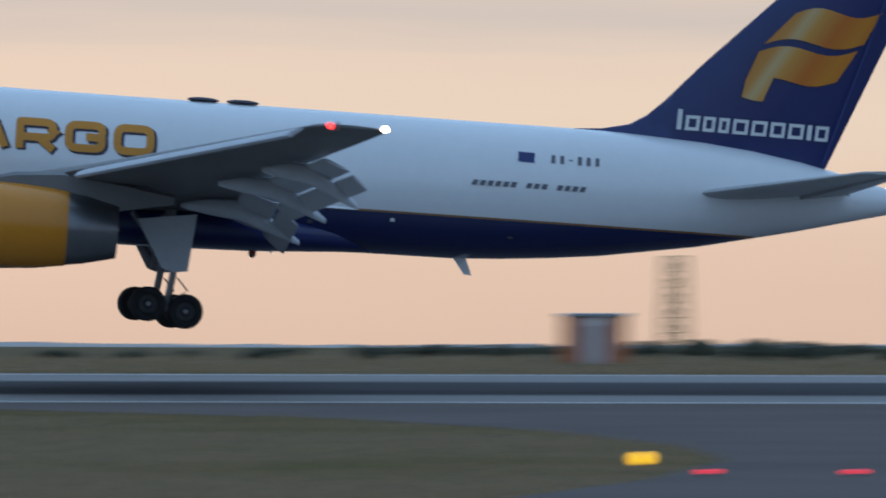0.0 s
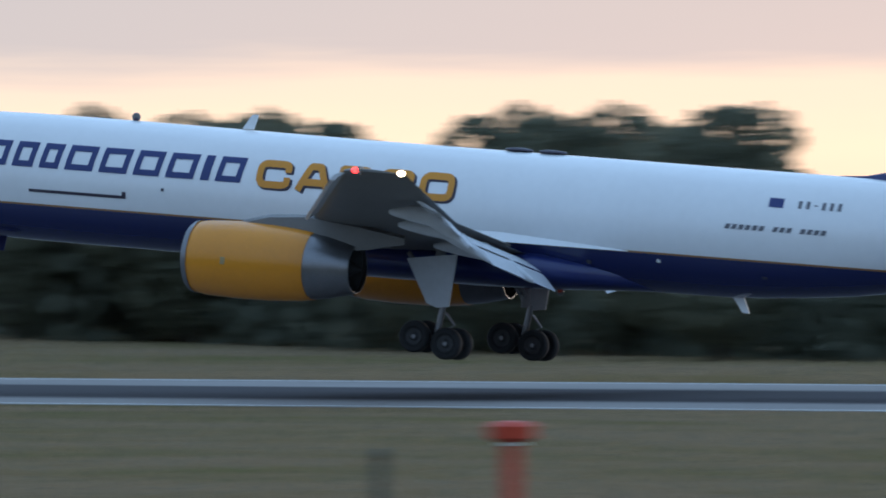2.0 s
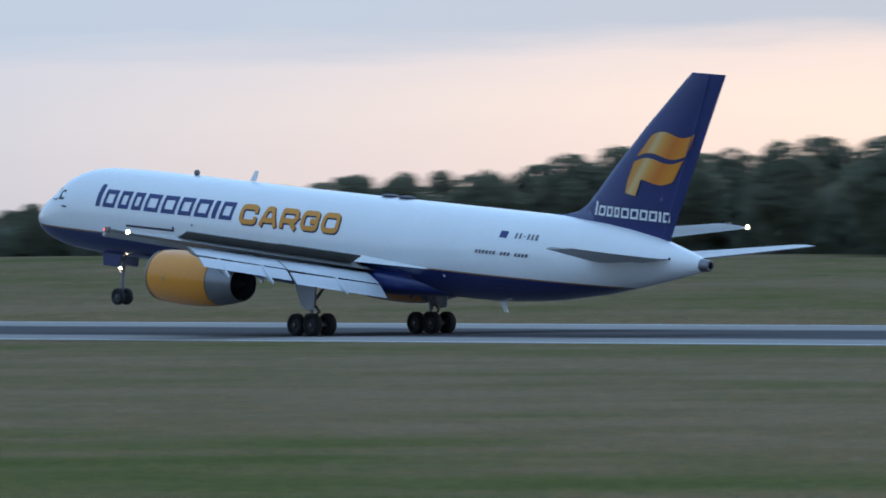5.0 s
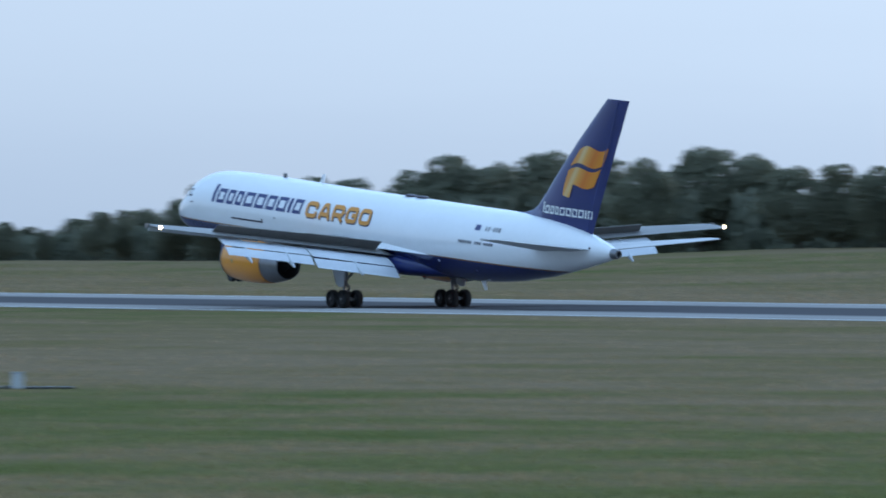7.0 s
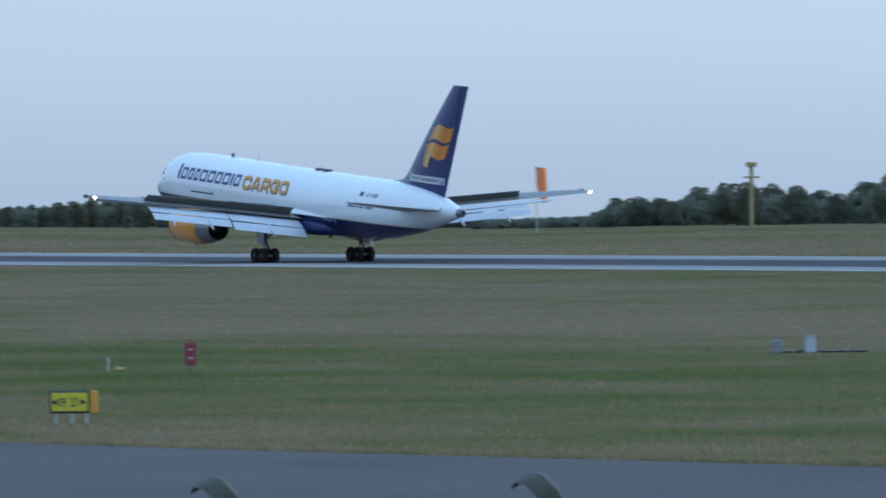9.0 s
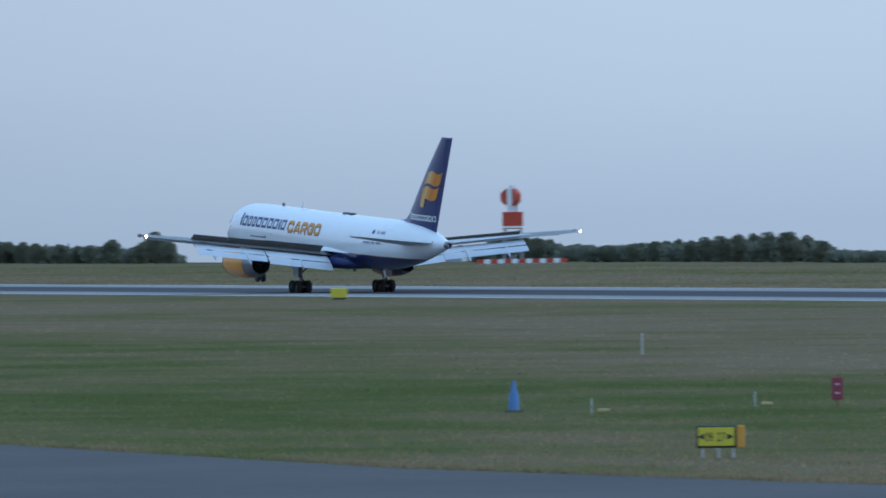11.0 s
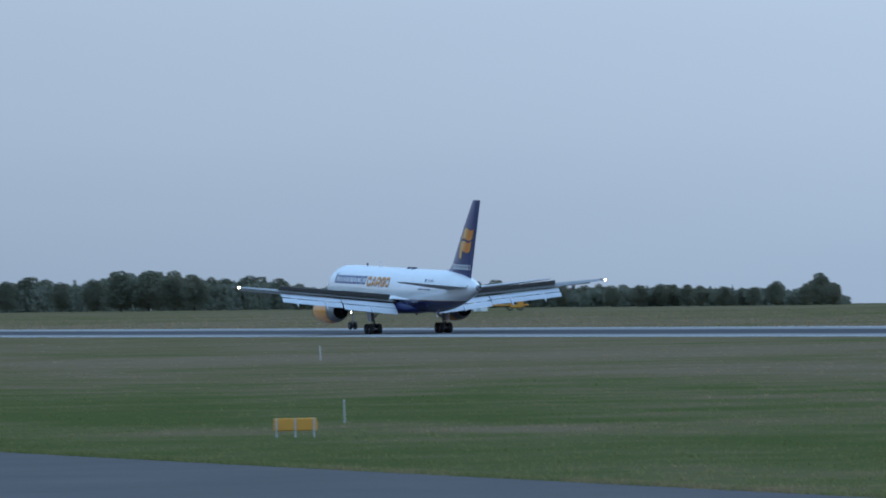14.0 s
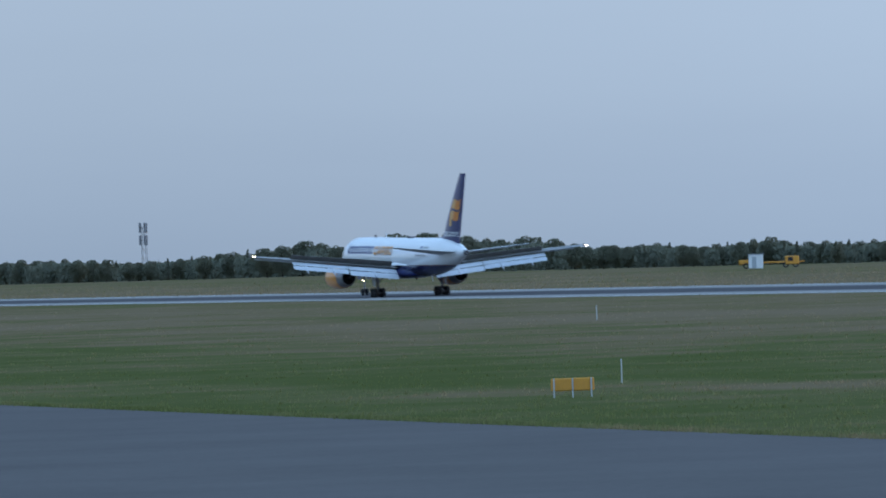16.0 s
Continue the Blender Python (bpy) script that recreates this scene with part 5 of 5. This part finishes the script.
def low_light(x, y):
    ob = thing("ground_light", "low yellow light fitting with a thin pale stake", "taxiway light", group="low ground lights", at=(x, y, 0), rz=66)
    part("fitting", box((0.12, 0, 0.08), (0.32, 0.18, 0.11), 0.03), M_tan, ob)
    part("stake", rod((-0.2, 0, 0), (-0.2, 0, 0.42), 0.02), M_post, ob)
    return ob


low_light(-210.9, 91.9)
low_light(-215.2, 98.7)

# lit taxiway lamps
for x, y, m, lab in ((19.5, 177.4, M_amber_l, "glowing amber guard light on a short stem"), (20.1, 170.6, M_rose_l, "glowing red stop bar light"), (23.07, 170.6, M_rose_l, "glowing red stop bar light")):
    ob = thing("taxiway_lamp", lab, "taxiway light", group="lit taxiway lamps", at=(x, y, 0))
    part("stem", rod((0, 0, 0.0), (0, 0, 0.12), 0.05), M_sign_blk, ob)
    amber = m is M_amber_l
    bm = ball(0.15 if amber else 0.09, (0, 0, 0.2), 14)
    if not amber:
        bmesh.ops.scale(bm, vec=(1.9, 1.0, 0.6), verts=bm.verts)
    part("lens", bm, m, ob, smooth=True)

# perimeter fence posts close to the camera
for i in range(2):
    for k, (x, y) in enumerate((((-61.4, 29.0), (-60.5, 31.4))[i],)):
        ob = thing("fence_post", "weathered concrete fence post with a cranked head", "fence post", group="perimeter fence posts", at=(x, y, 0), rz=60)
        part("shaft", box((0.1, 0, 1.2), (0.16, 0.14, 2.4), 0.02), M_conc, ob)
        bm = loft([[(0.16 - 0.13 * s * 1.0, -w, z - 0.10), (0.30 - 0.13 * s, -w, z - 0.02), (0.30 - 0.13 * s, w, z - 0.02), (0.16 - 0.13 * s, w, z - 0.10)] for s, z, w in ((0, 2.40, 0.12), (0.8, 2.58, 0.17), (1.7, 2.70, 0.17), (2.4, 2.72, 0.10), (2.6, 2.66, 0.03))])
        part("head", bm, M_conc, ob, smooth=True, angle=60)


# ---- far things behind the runway ----
def far_pos(b, r):
    x, y = at_bearing(b, r)
    return x, y, land(x, y)


def hut(b, r, w, h, d):
    x, y, z = far_pos(b, r)
    ob = thing("equipment_hut", "orange and white painted equipment hut", "hut", group="orange and white huts", at=(x, y, z), rz=b)
    for k, m in enumerate((M_hut, M_sign_wht, M_hut)):
        part("wall", box(((k - 1) * w / 3, 0, h / 2), (w / 3 - 0.004, d, h), 0.01), m, ob, "orange wall" if k != 1 else "white wall")
    part("roof", box((0, 0, h + 0.06), (w + 0.2, d + 0.2, 0.12), 0.02), M_roof, ob)
    part("door", box((0.0, -d / 2 - 0.03, h * 0.42), (w * 0.2, 0.05, h * 0.8), 0.01), M_box, ob)
    return ob


hut(-5.95, 317, 2.3, 1.75, 2.2)
hut(64.1, 1000, 3.8, 2.0, 2.6)


def lattice(b, r, h, w0, w1, label, name="lattice_mast", m=M_lattice, n=9):
    x, y, z = far_pos(b, r)
    ob = thing(name, label, "mast", at=(x, y, z), rz=b + 20)
    cs = [(-1, -1), (1, -1), (1, 1), (-1, 1)]
    for cx, cy in cs:
        part("corner_leg", rod((cx * w0, cy * w0, -0.3), (cx * w1, cy * w1, h), 0.07, 0.05, 6), m, ob)
    for k in range(n):
        z0, z1 = h * k / n, h * (k + 1) / n
        a0, a1 = w0 + (w1 - w0) * k / n, w0 + (w1 - w0) * (k + 1) / n
        bm = bmesh.new()
        for i in range(4):
            p, q = cs[i], cs[(i + 1) % 4]
            add_rod(bm, (p[0] * a0, p[1] * a0, z0), (q[0] * a1, q[1] * a1, z1), 0.035, None, 5)
            add_rod(bm, (p[0] * a1, p[1] * a1, z1), (q[0] * a1, q[1] * a1, z1), 0.03, None, 5)
        part("bracing", bm, m, ob)
    return ob


lattice(-6.49, 372, 4.0, 0.42, 0.3, "slim ochre steel lattice mast", m=M_stick, n=6)
tel = lattice(75.78, 2350, 14.8, 0.7, 0.5, "steel mast carrying telecom panel aerials", n=6)
for zz in (11.0, 14.4):
    for k in range(3):
        a = radians(120 * k + 30)
        part("panel_aerial", box((1.0 * math.cos(a), 1.0 * math.sin(a), zz), (0.6, 0.6, 2.7), 0.05), M_strut, tel)
        part("bracket", rod((0, 0, zz), (1.0 * math.cos(a), 1.0 * math.sin(a), zz), 0.06), M_lattice, tel)


def ochre_mast(b, r, h):
    x, y, z = far_pos(b, r)
    ob = thing("approach_mast", "ochre mast with a crossbar near its top", "mast", at=(x, y, z), rz=b)
    part("pole", box((0, 0, h / 2), (0.46, 0.46, h), 0.05), M_stick, ob)
    part("crossbar", box((0, 0, h * 0.82), (1.9, 0.2, 0.18), 0.02), M_stick, ob)
    part("top", box((0, 0, h + 0.2), (1.2, 1.0, 0.5), 0.05), M_stick, ob)
    return ob


ochre_mast(61.09, 950, 6.8)


def windsock(b, r):
    x, y, z = far_pos(b, r)
    ob = thing("windsock", "limp orange windsock hanging from a thin pole", "windsock", at=(x, y, z), rz=b)
    h = EYE[2] + 0.0024 * r - z
    part("pole", rod((-0.15, 0, 0), (-0.15, 0, h + 0.2), 0.06, 0.05, 8), M_post, ob)
    rings = []
    for u, w, dx in ((0, 0.50, 0.36), (0.08, 0.58, 0.38), (0.3, 0.56, 0.42), (0.6, 0.50, 0.50), (0.85, 0.40, 0.60), (1.0, 0.30, 0.64)):
        rings.append([(dx + w * math.cos(q) * (1 + 0.1 * math.sin(3 * q)), 0.7 * w * math.sin(q), h - u * 3.9) for q in (2 * math.pi * i / 16 for i in range(16))])
    part("sleeve", loft(rings), M_orange, ob, "limp orange fabric sleeve", smooth=True, angle=60)
    part("hoop", revolve([(h - 0.02, 0.5), (h + 0.06, 0.5)], "z", 16, True), M_sign_wht, ob)
    return ob


windsock(62.52, 950)


RADAR = []


def radar(b, r):
    x, y, z = far_pos(b, r)
    ob = thing("radar_tower", "red and white radar head on a red banded tower", "radar tower", at=(x, y, z), rz=b)
    k = r / 15100.0
    h0 = EYE[2] - z
    zb, zt, zd = h0 + 2 * k, h0 + 32 * k, h0 + 58 * k
    for cx, cy in ((-1, -1), (1, -1), (1, 1), (-1, 1)):
        part("tower_leg", rod((cx * 1.3, cy * 1.3, 0), (cx * 1.2, cy * 1.2, zb), 0.16, 0.14, 8), M_lattice, ob)
    for i in range(3):
        bm = bmesh.new()
        z0, z1 = zb * i / 3, zb * (i + 1) / 3
        add_rod(bm, (-1.3, -1.3, z0), (1.25, -1.3, z1), 0.08, None, 6)
        add_rod(bm, (1.3, -1.3, z0), (-1.25, -1.3, z1), 0.08, None, 6)
        part("bracing", bm, M_lattice, ob)
    part("cabin", box((0, 0, (zb + zt) / 2), (36 * k, 30 * k, zt - zb), 0.05), M_redp, ob, "red cabin")
    part("cabin_band", box((0, 0, zb + 0.25), (37 * k, 31 * k, 0.3), 0.03), M_sign_wht, ob)
    part("pedestal", box((0, 0, zt + 0.5), (20 * k, 18 * k, 1.2), 0.05), M_sign_wht, ob, "white pedestal")
    ant = part("antenna", rod((0, 0, zt + 1.0 - zd), (0, 0, 0), 0.35, 0.3, 12), M_sign_wht, ob, "turning antenna", at=(0, 0, zd))
    for c, m, w in ((-18.5, M_redp, 19), (0, M_sign_wht, 18), (18.5, M_redp, 19)):
        rr = []
        for i in range(7):
            u = (c + w * (i / 6 - 0.5)) * k
            e = math.sqrt(max(0.02, 1 - (u / (29.5 * k)) ** 2)) * 16 * k
            f_ = -0.5 - 0.25 * (u / (29 * k)) ** 2
            rr.append([(u, f_, -e), (u, 0.1, -e), (u, 0.1, e), (u, f_, e)])
        part("dish_panel", loft(rr), m, ant, "red dish panel" if m is M_redp else "white dish panel", smooth=True, angle=30)
    part("top_bar", box((0, 0, 16 * k + 0.2), (14 * k, 0.6, 0.35), 0.03), M_sign_wht, ant)
    RADAR.append((ant, zd))
    return ob


radar(67.02, 1250)


def blue_hall(b0, b1, r, h, name, label, m, roof_w=0.0):
    b = (b0 + b1) / 2
    x, y, z = far_pos(b, r)
    w = radians(abs(b1 - b0)) * r
    ob = thing(name, label, "building", at=(x, y, z - 0.4), rz=b)
    hh = h + 0.4
    wall = part("wall", box((0, 0, hh / 2), (w, 12, hh), 0.02), m, ob)
    part("roof", box((0, 0, hh + 0.12), (w + 0.4, 12.4, 0.24), 0.03), M_roof, ob)
    for i in range(int(w // 2.4)):
        part("cladding_rib", box((-w / 2 + 1.2 + i * 2.4, -6.03, hh / 2), (0.12, 0.06, hh * 0.96)), m, wall)
    if roof_w:
        part("roof_plant", box((w * 0.15, 0, hh + 0.7), (roof_w, 3, 1.1), 0.05), M_roof, ob)
    return ob


blue_hall(67.94, 67.57, 1380, 2.8, "blue_building", "low blue clad airport building with roof plant", M_bldg, 4.0)
blue_hall(67.565, 67.36, 1380, 0.9, "low_shed", "long low grey shed", M_roof)
blue_hall(41.6, 40.2, 690, 6.3, "hangar", "pale grey hangar standing among trees", M_hangar)


def mobile_stairs(b, r):
    x, y, z = far_pos(b, r)
    ob = thing("mobile_stairs", "pale blue mobile aircraft stairs parked before the trees", "aircraft stairs", at=(x, y, z), rz=b)
    h = EYE[2] - z
    part("platform", box((-1.7, 0, h + 0.05), (1.5, 1.6, 0.12), 0.02), M_stairs, ob)
    for yy in (-0.8, 0.8):
        part("platform_side", box((-1.7, yy, h + 0.35), (1.5, 0.05, 0.62), 0.01), M_stairs, ob)
        part("flight_side", loft([[(-0.95, yy + d, h - 0.35), (2.5, yy + d, h - 2.75), (2.5, yy + d, h - 1.9), (-0.95, yy + d, h + 0.5)] for d in (-0.03, 0.03)]), M_stairs, ob, "pale blue side panel")
    for i in range(12):
        part("tread", box((-0.85 + i * 0.29, 0, h - 0.12 - i * 0.2), (0.3, 1.5, 0.05)), M_lattice, ob)
    part("chassis", box((0.2, 0, 0.55), (5.0, 1.6, 0.25), 0.04), M_strut, ob)
    for xx in (-2.2, -1.2):
        part("prop", rod((xx, 0.6, 0.5), (xx, 0.6, h), 0.06), M_strut, ob)
        part("prop", rod((xx, -0.6, 0.5), (xx, -0.6, h), 0.06), M_strut, ob)
    for wx in (-1.7, 2.0):
        for wy in (-0.75, 0.75):
            part("wheel", tyre_bm(0.42, 0.25), M_tyre, ob, smooth=True, at=(wx, wy, 0.42))


mobile_stairs(39.02, 590)


def parked_trailer(b, r, w, zc):
    x, y, z = far_pos(b, r)
    ob = thing("parked_trailer", "dark parked trailer with a pale cover", "trailer", at=(x, y, z), rz=b)
    part("body", box((0, 0, (0.5 + zc) / 2), (w, 2.2, zc - 0.5), 0.05), M_strut, ob)
    part("cover", box((0, 0, zc + 0.25), (w + 0.2, 2.4, 0.5), 0.12), M_hangar, ob, "pale grey cover")
    for wx in (-w * 0.3, w * 0.3):
        for wy in (-0.95, 0.95):
            part("wheel", tyre_bm(0.42, 0.25), M_tyre, ob, smooth=True, at=(wx, wy, 0.42))


parked_trailer(44.18, 590, 2.4, 1.9)
parked_trailer(39.42, 590, 1.4, 1.3)


def cabin_group(b):
    x, y, z = far_pos(b, 1450)
    ob = thing("white_cabin", "small white cabin with a dark door", "hut", at=(x, y, z), rz=b)
    ob.scale = (1.45, 1.45, 1.4)
    part("body", box((0, 0, 0.85), (1.7, 1.6, 1.7), 0.03), M_sign_wht, ob)
    part("roof", box((0, 0, 1.74), (1.9, 1.8, 0.1), 0.02), M_roof, ob)
    part("door", box((-0.2, -0.83, 0.75), (0.5, 0.05, 1.4), 0.01), M_box, ob)
    x, y, z = far_pos(b - 0.21, 1455)
    ob = thing("yellow_machine", "yellow airfield machine with a long boom", "vehicle", at=(x, y, z), rz=b)
    ob.scale = (1.4, 1.4, 1.3)
    part("cab", box((0.6, 0, 0.95), (1.7, 1.5, 1.1), 0.08), M_sign_or, ob, "yellow cab")
    part("window", box((0.4, -0.77, 1.1), (0.6, 0.03, 0.5), 0.01), M_glass, ob)
    part("chassis", box((-1.2, 0, 0.75), (6.5, 0.7, 0.22), 0.04), M_sign_or, ob)
    part("tail_frame", box((-5.2, 0, 0.85), (1.3, 1.0, 0.6), 0.06), M_sign_or, ob)
    for wx in (-5.0, -0.2, 1.0):
        for wy in (-0.6, 0.6):
            part("wheel", tyre_bm(0.38, 0.25), M_tyre, ob, smooth=True, at=(wx, wy, 0.38))


cabin_group(71.69)


def barrier(b0, b1, r):
    n = 13
    for i in range(n):
        b = b0 + (b1 - b0) * i / (n - 1)
        x, y, z = far_pos(b, r)
        w = radians(abs(b1 - b0)) * r / (n - 1)
        ob = thing("barrier_board", "barrier board in a red and white row", "barrier", group="red and white barrier", at=(x, y, z), rz=b)
        part("board", box((0, 0, 0.45), (w * 0.94, 0.15, 0.6), 0.02), M_sign_wht if i % 2 else M_redp, ob)
        part("foot", box((0, 0, 0.08), (w * 0.4, 0.5, 0.16), 0.02), M_roof, ob)


barrier(67.24, 66.68, 1195)


# ---- grass blades standing over the turf ----
def inside(px, py, poly):
    hit = np.zeros(len(px), bool)
    for (x0, y0), (x1, y1) in zip(poly, poly[1:] + poly[:1]):
        if y0 != y1:
            hit ^= ((py < y0) != (py < y1)) & (px < x0 + (py - y0) * (x1 - x0) / (y1 - y0))
    return hit


def blades(name, label, px, py, pz, height, rng):
    """Tufts of three leaning blades at each point."""
    n = len(px)
    co = np.zeros((n, 3, 3, 3))
    for k in range(3):
        a = rng.uniform(0, 2 * math.pi, n)
        w = height * rng.uniform(0.35, 0.8, n)
        h = height * rng.uniform(0.5, 1.2, n)
        ox, oy = rng.normal(0, 0.12, n), rng.normal(0, 0.12, n)
        for i, (u, v) in enumerate(((-0.5, -0.02), (0.5, -0.02), (0.0, 1.0))):
            co[:, k, i, 0] = px + ox + u * w * np.cos(a) + v * h * rng.uniform(-0.5, 0.5, n)
            co[:, k, i, 1] = py + oy + u * w * np.sin(a) + v * h * rng.uniform(-0.5, 0.5, n)
            co[:, k, i, 2] = pz + v * h
    me = bpy.data.meshes.new(name)
    m = n * 9
    me.vertices.add(m)
    me.vertices.foreach_set("co", co.reshape(-1).astype(np.float32))
    me.loops.add(m)
    me.loops.foreach_set("vertex_index", np.arange(m, dtype=np.int32))
    me.polygons.add(n * 3)
    me.polygons.foreach_set("loop_start", np.arange(0, m, 3, dtype=np.int32))
    me.update(calc_edges=True)
    me.materials.append(M_blade)
    tagged(new(name, me), label, "grass", kind="stuff")


def build_grass():
    rng = np.random.default_rng(11)
    n = 150000
    b = np.radians(rng.uniform(-8.5, 77.5, n))
    inv = rng.uniform(0, 1, n)
    far = 241.8 / np.cos(b)
    r = 1 / (1 / 140 + inv * (1 / far - 1 / 140))
    r = np.where(far > 145, r, far)
    px, py = -r * np.sin(b), r * np.cos(b)
    edge = np.interp(px, [-2600, -300, -230, -165, -147, -127, -100, 700], [69.7, 69.7, 68.2, 67.4, 70.3, 75, 80, 80])
    ok = (py > edge + 0.1) & (py < RY0 - 0.2) & ~inside(px, py, TURN)
    px, py = px[ok], py[ok]
    # a ragged, taller fringe along the taxiway
    ex = rng.uniform(-430, -120, 9000)
    ey = np.interp(ex, [-430, -300, -230, -165, -147, -127, -100], [69.7, 69.7, 68.2, 67.4, 70.3, 75, 80]) + rng.uniform(0.05, 0.5, 9000)
    hh = np.concatenate([rng.uniform(0.05, 0.14, len(px)), rng.uniform(0.08, 0.17, 9000)])
    px, py = np.concatenate([px, ex]), np.concatenate([py, ey])
    blades("field_grass", "short patchy grass with straw and green blades", px, py, np.zeros(len(px)), hh, rng)
    b = rng.uniform(-8.5, 77.5, 60000)
    yy = RY1 + 1 + rng.random(60000) ** 1.3 * 150
    xx = -yy * np.tan(np.radians(b))
    zz = np.array([land(x, y) for x, y in zip(xx, yy)])
    ok = yy < np.interp(b, [p[0] for p in Y_TREES], [p[1] for p in Y_TREES])
    blades("far_grass", "dry brownish grass beyond the runway", xx[ok], yy[ok], zz[ok], rng.uniform(0.10, 0.28, int(ok.sum())), rng)


build_grass()


# ---- everything that moves ----
# seconds, distance along the runway, height of the wheels, pitch, bank
FLIGHT = [
    (0.0, 13.73, 2.410, 3.74, -0.45),
    (0.5, -16.54, 2.157, 3.89, -0.51),
    (1.0, -47.96, 2.106, 4.03, -0.84),
    (1.5, -79.23, 1.953, 3.70, -0.79),
    (2.0, -110.90, 1.730, 4.13, -1.02),
    (2.5, -141.70, 1.483, 4.00, -0.87),
    (3.0, -172.46, 1.269, 4.53, -0.84),
    (3.5, -202.89, 0.961, 4.34, -0.88),
    (4.0, -235.77, 0.620, 4.42, -1.14),
    (4.2, -248.59, 0.483, 4.44, -1.09),
    (4.7, -280.80, 0.000, 4.36, -0.31),
    (5.3, -318.25, 0.000, 4.27, 0.00),
    (5.9, -354.34, 0.000, 4.17, 0.00),
    (6.5, -389.01, 0.010, 4.07, -0.00),
    (7.0, -416.87, -0.008, 4.38, -0.01),
    (7.5, -445.57, 0.016, 4.25, -0.00),
    (8.0, -473.80, -0.017, 4.13, -0.00),
    (8.5, -504.07, -0.010, 4.07, -0.00),
    (9.0, -531.67, -0.015, 3.84, 0.01),
    (9.5, -561.85, 0.051, 3.65, -0.00),
    (10.0, -589.28, -0.045, 3.21, -0.00),
    (10.6, -623.65, 0.000, 2.90, 0.00),
    (11.2, -657.47, 0.000, 2.59, 0.00),
    (11.9, -695.99, 0.000, 2.23, 0.00),
    (12.5, -727.95, -0.013, 1.93, -0.00),
    (13.0, -753.26, -0.006, 1.81, 0.02),
    (13.5, -780.30, -0.006, 1.43, 0.00),
    (14.0, -805.25, 0.003, 1.28, 0.00),
    (14.5, -830.54, 0.019, 1.09, -0.00),
    (15.0, -854.73, -0.005, 0.66, 0.01),
    (15.5, -880.02, -0.012, 0.73, 0.00),
    (16.0, -903.73, 0.001, 0.57, 0.00),
]
TRACK_Y = 258.93


def motions():
    walk(JET, [(t, pose(s, TRACK_Y, z, k, p, 0)) for t, s, z, p, k in FLIGHT])
    for wing, o, sgn in WINGS:
        walk(wing, [(t, Matrix.Translation(o) @ pose(0, 0, 0, a * sgn)) for t, a in ((0.0, 2.0), (4.2, 1.8), (5.6, 0.35), (6.5, 0.2), (16.0, 0.2))])
    for sp_, home in SPOILERS:
        walk(sp_, [(t, home @ pose(0, 0, 0, 0, a)) for t, a in ((0.0, 3.0), (4.3, 3.0), (5.3, -41.0), (16.0, -41.0))])
    for el, o, axis in ELEVATORS:
        walk(el, [(t, Matrix.Translation(o) @ Matrix.Rotation(radians(a), 4, axis)) for t, a in ((0.0, -2.0), (2.0, -4.0), (4.2, -4.0), (6.5, -1.0), (16.0, 0.0))])
    for ant, zd in RADAR:
        walk(ant, [(0.5 * i, pose(0, 0, zd, 0, 0, (0.5 * i - 12.5) * 40.7)) for i in range(33)])
    # the beacons rest looking away from the field, and turn once
    for drum, at in FLASH:
        turn = [(0.0, 125), (14.84, 125), (14.88, 78), (14.92, 30), (14.96, -17), (15.04, -17), (15.08, -90), (15.12, -163), (15.16, -235), (16.0, -235)]
        walk(drum, [(t, pose(*at, 0, 0, a)) for t, a in turn])
    for bog, yg in BOGIES:
        walk(bog, [(t, pose(0, yg, z, 0, a)) for t, z, a in ((0.0, 0.16, 8.0), (3.9, 0.16, 8.0), (4.25, 0.12, 5.0), (5.0, 0.53, -4.4), (6.5, 0.53, -4.2), (10.0, 0.53, -3.2), (12.5, 0.53, -1.9), (16.0, 0.53, -0.7))])


motions()
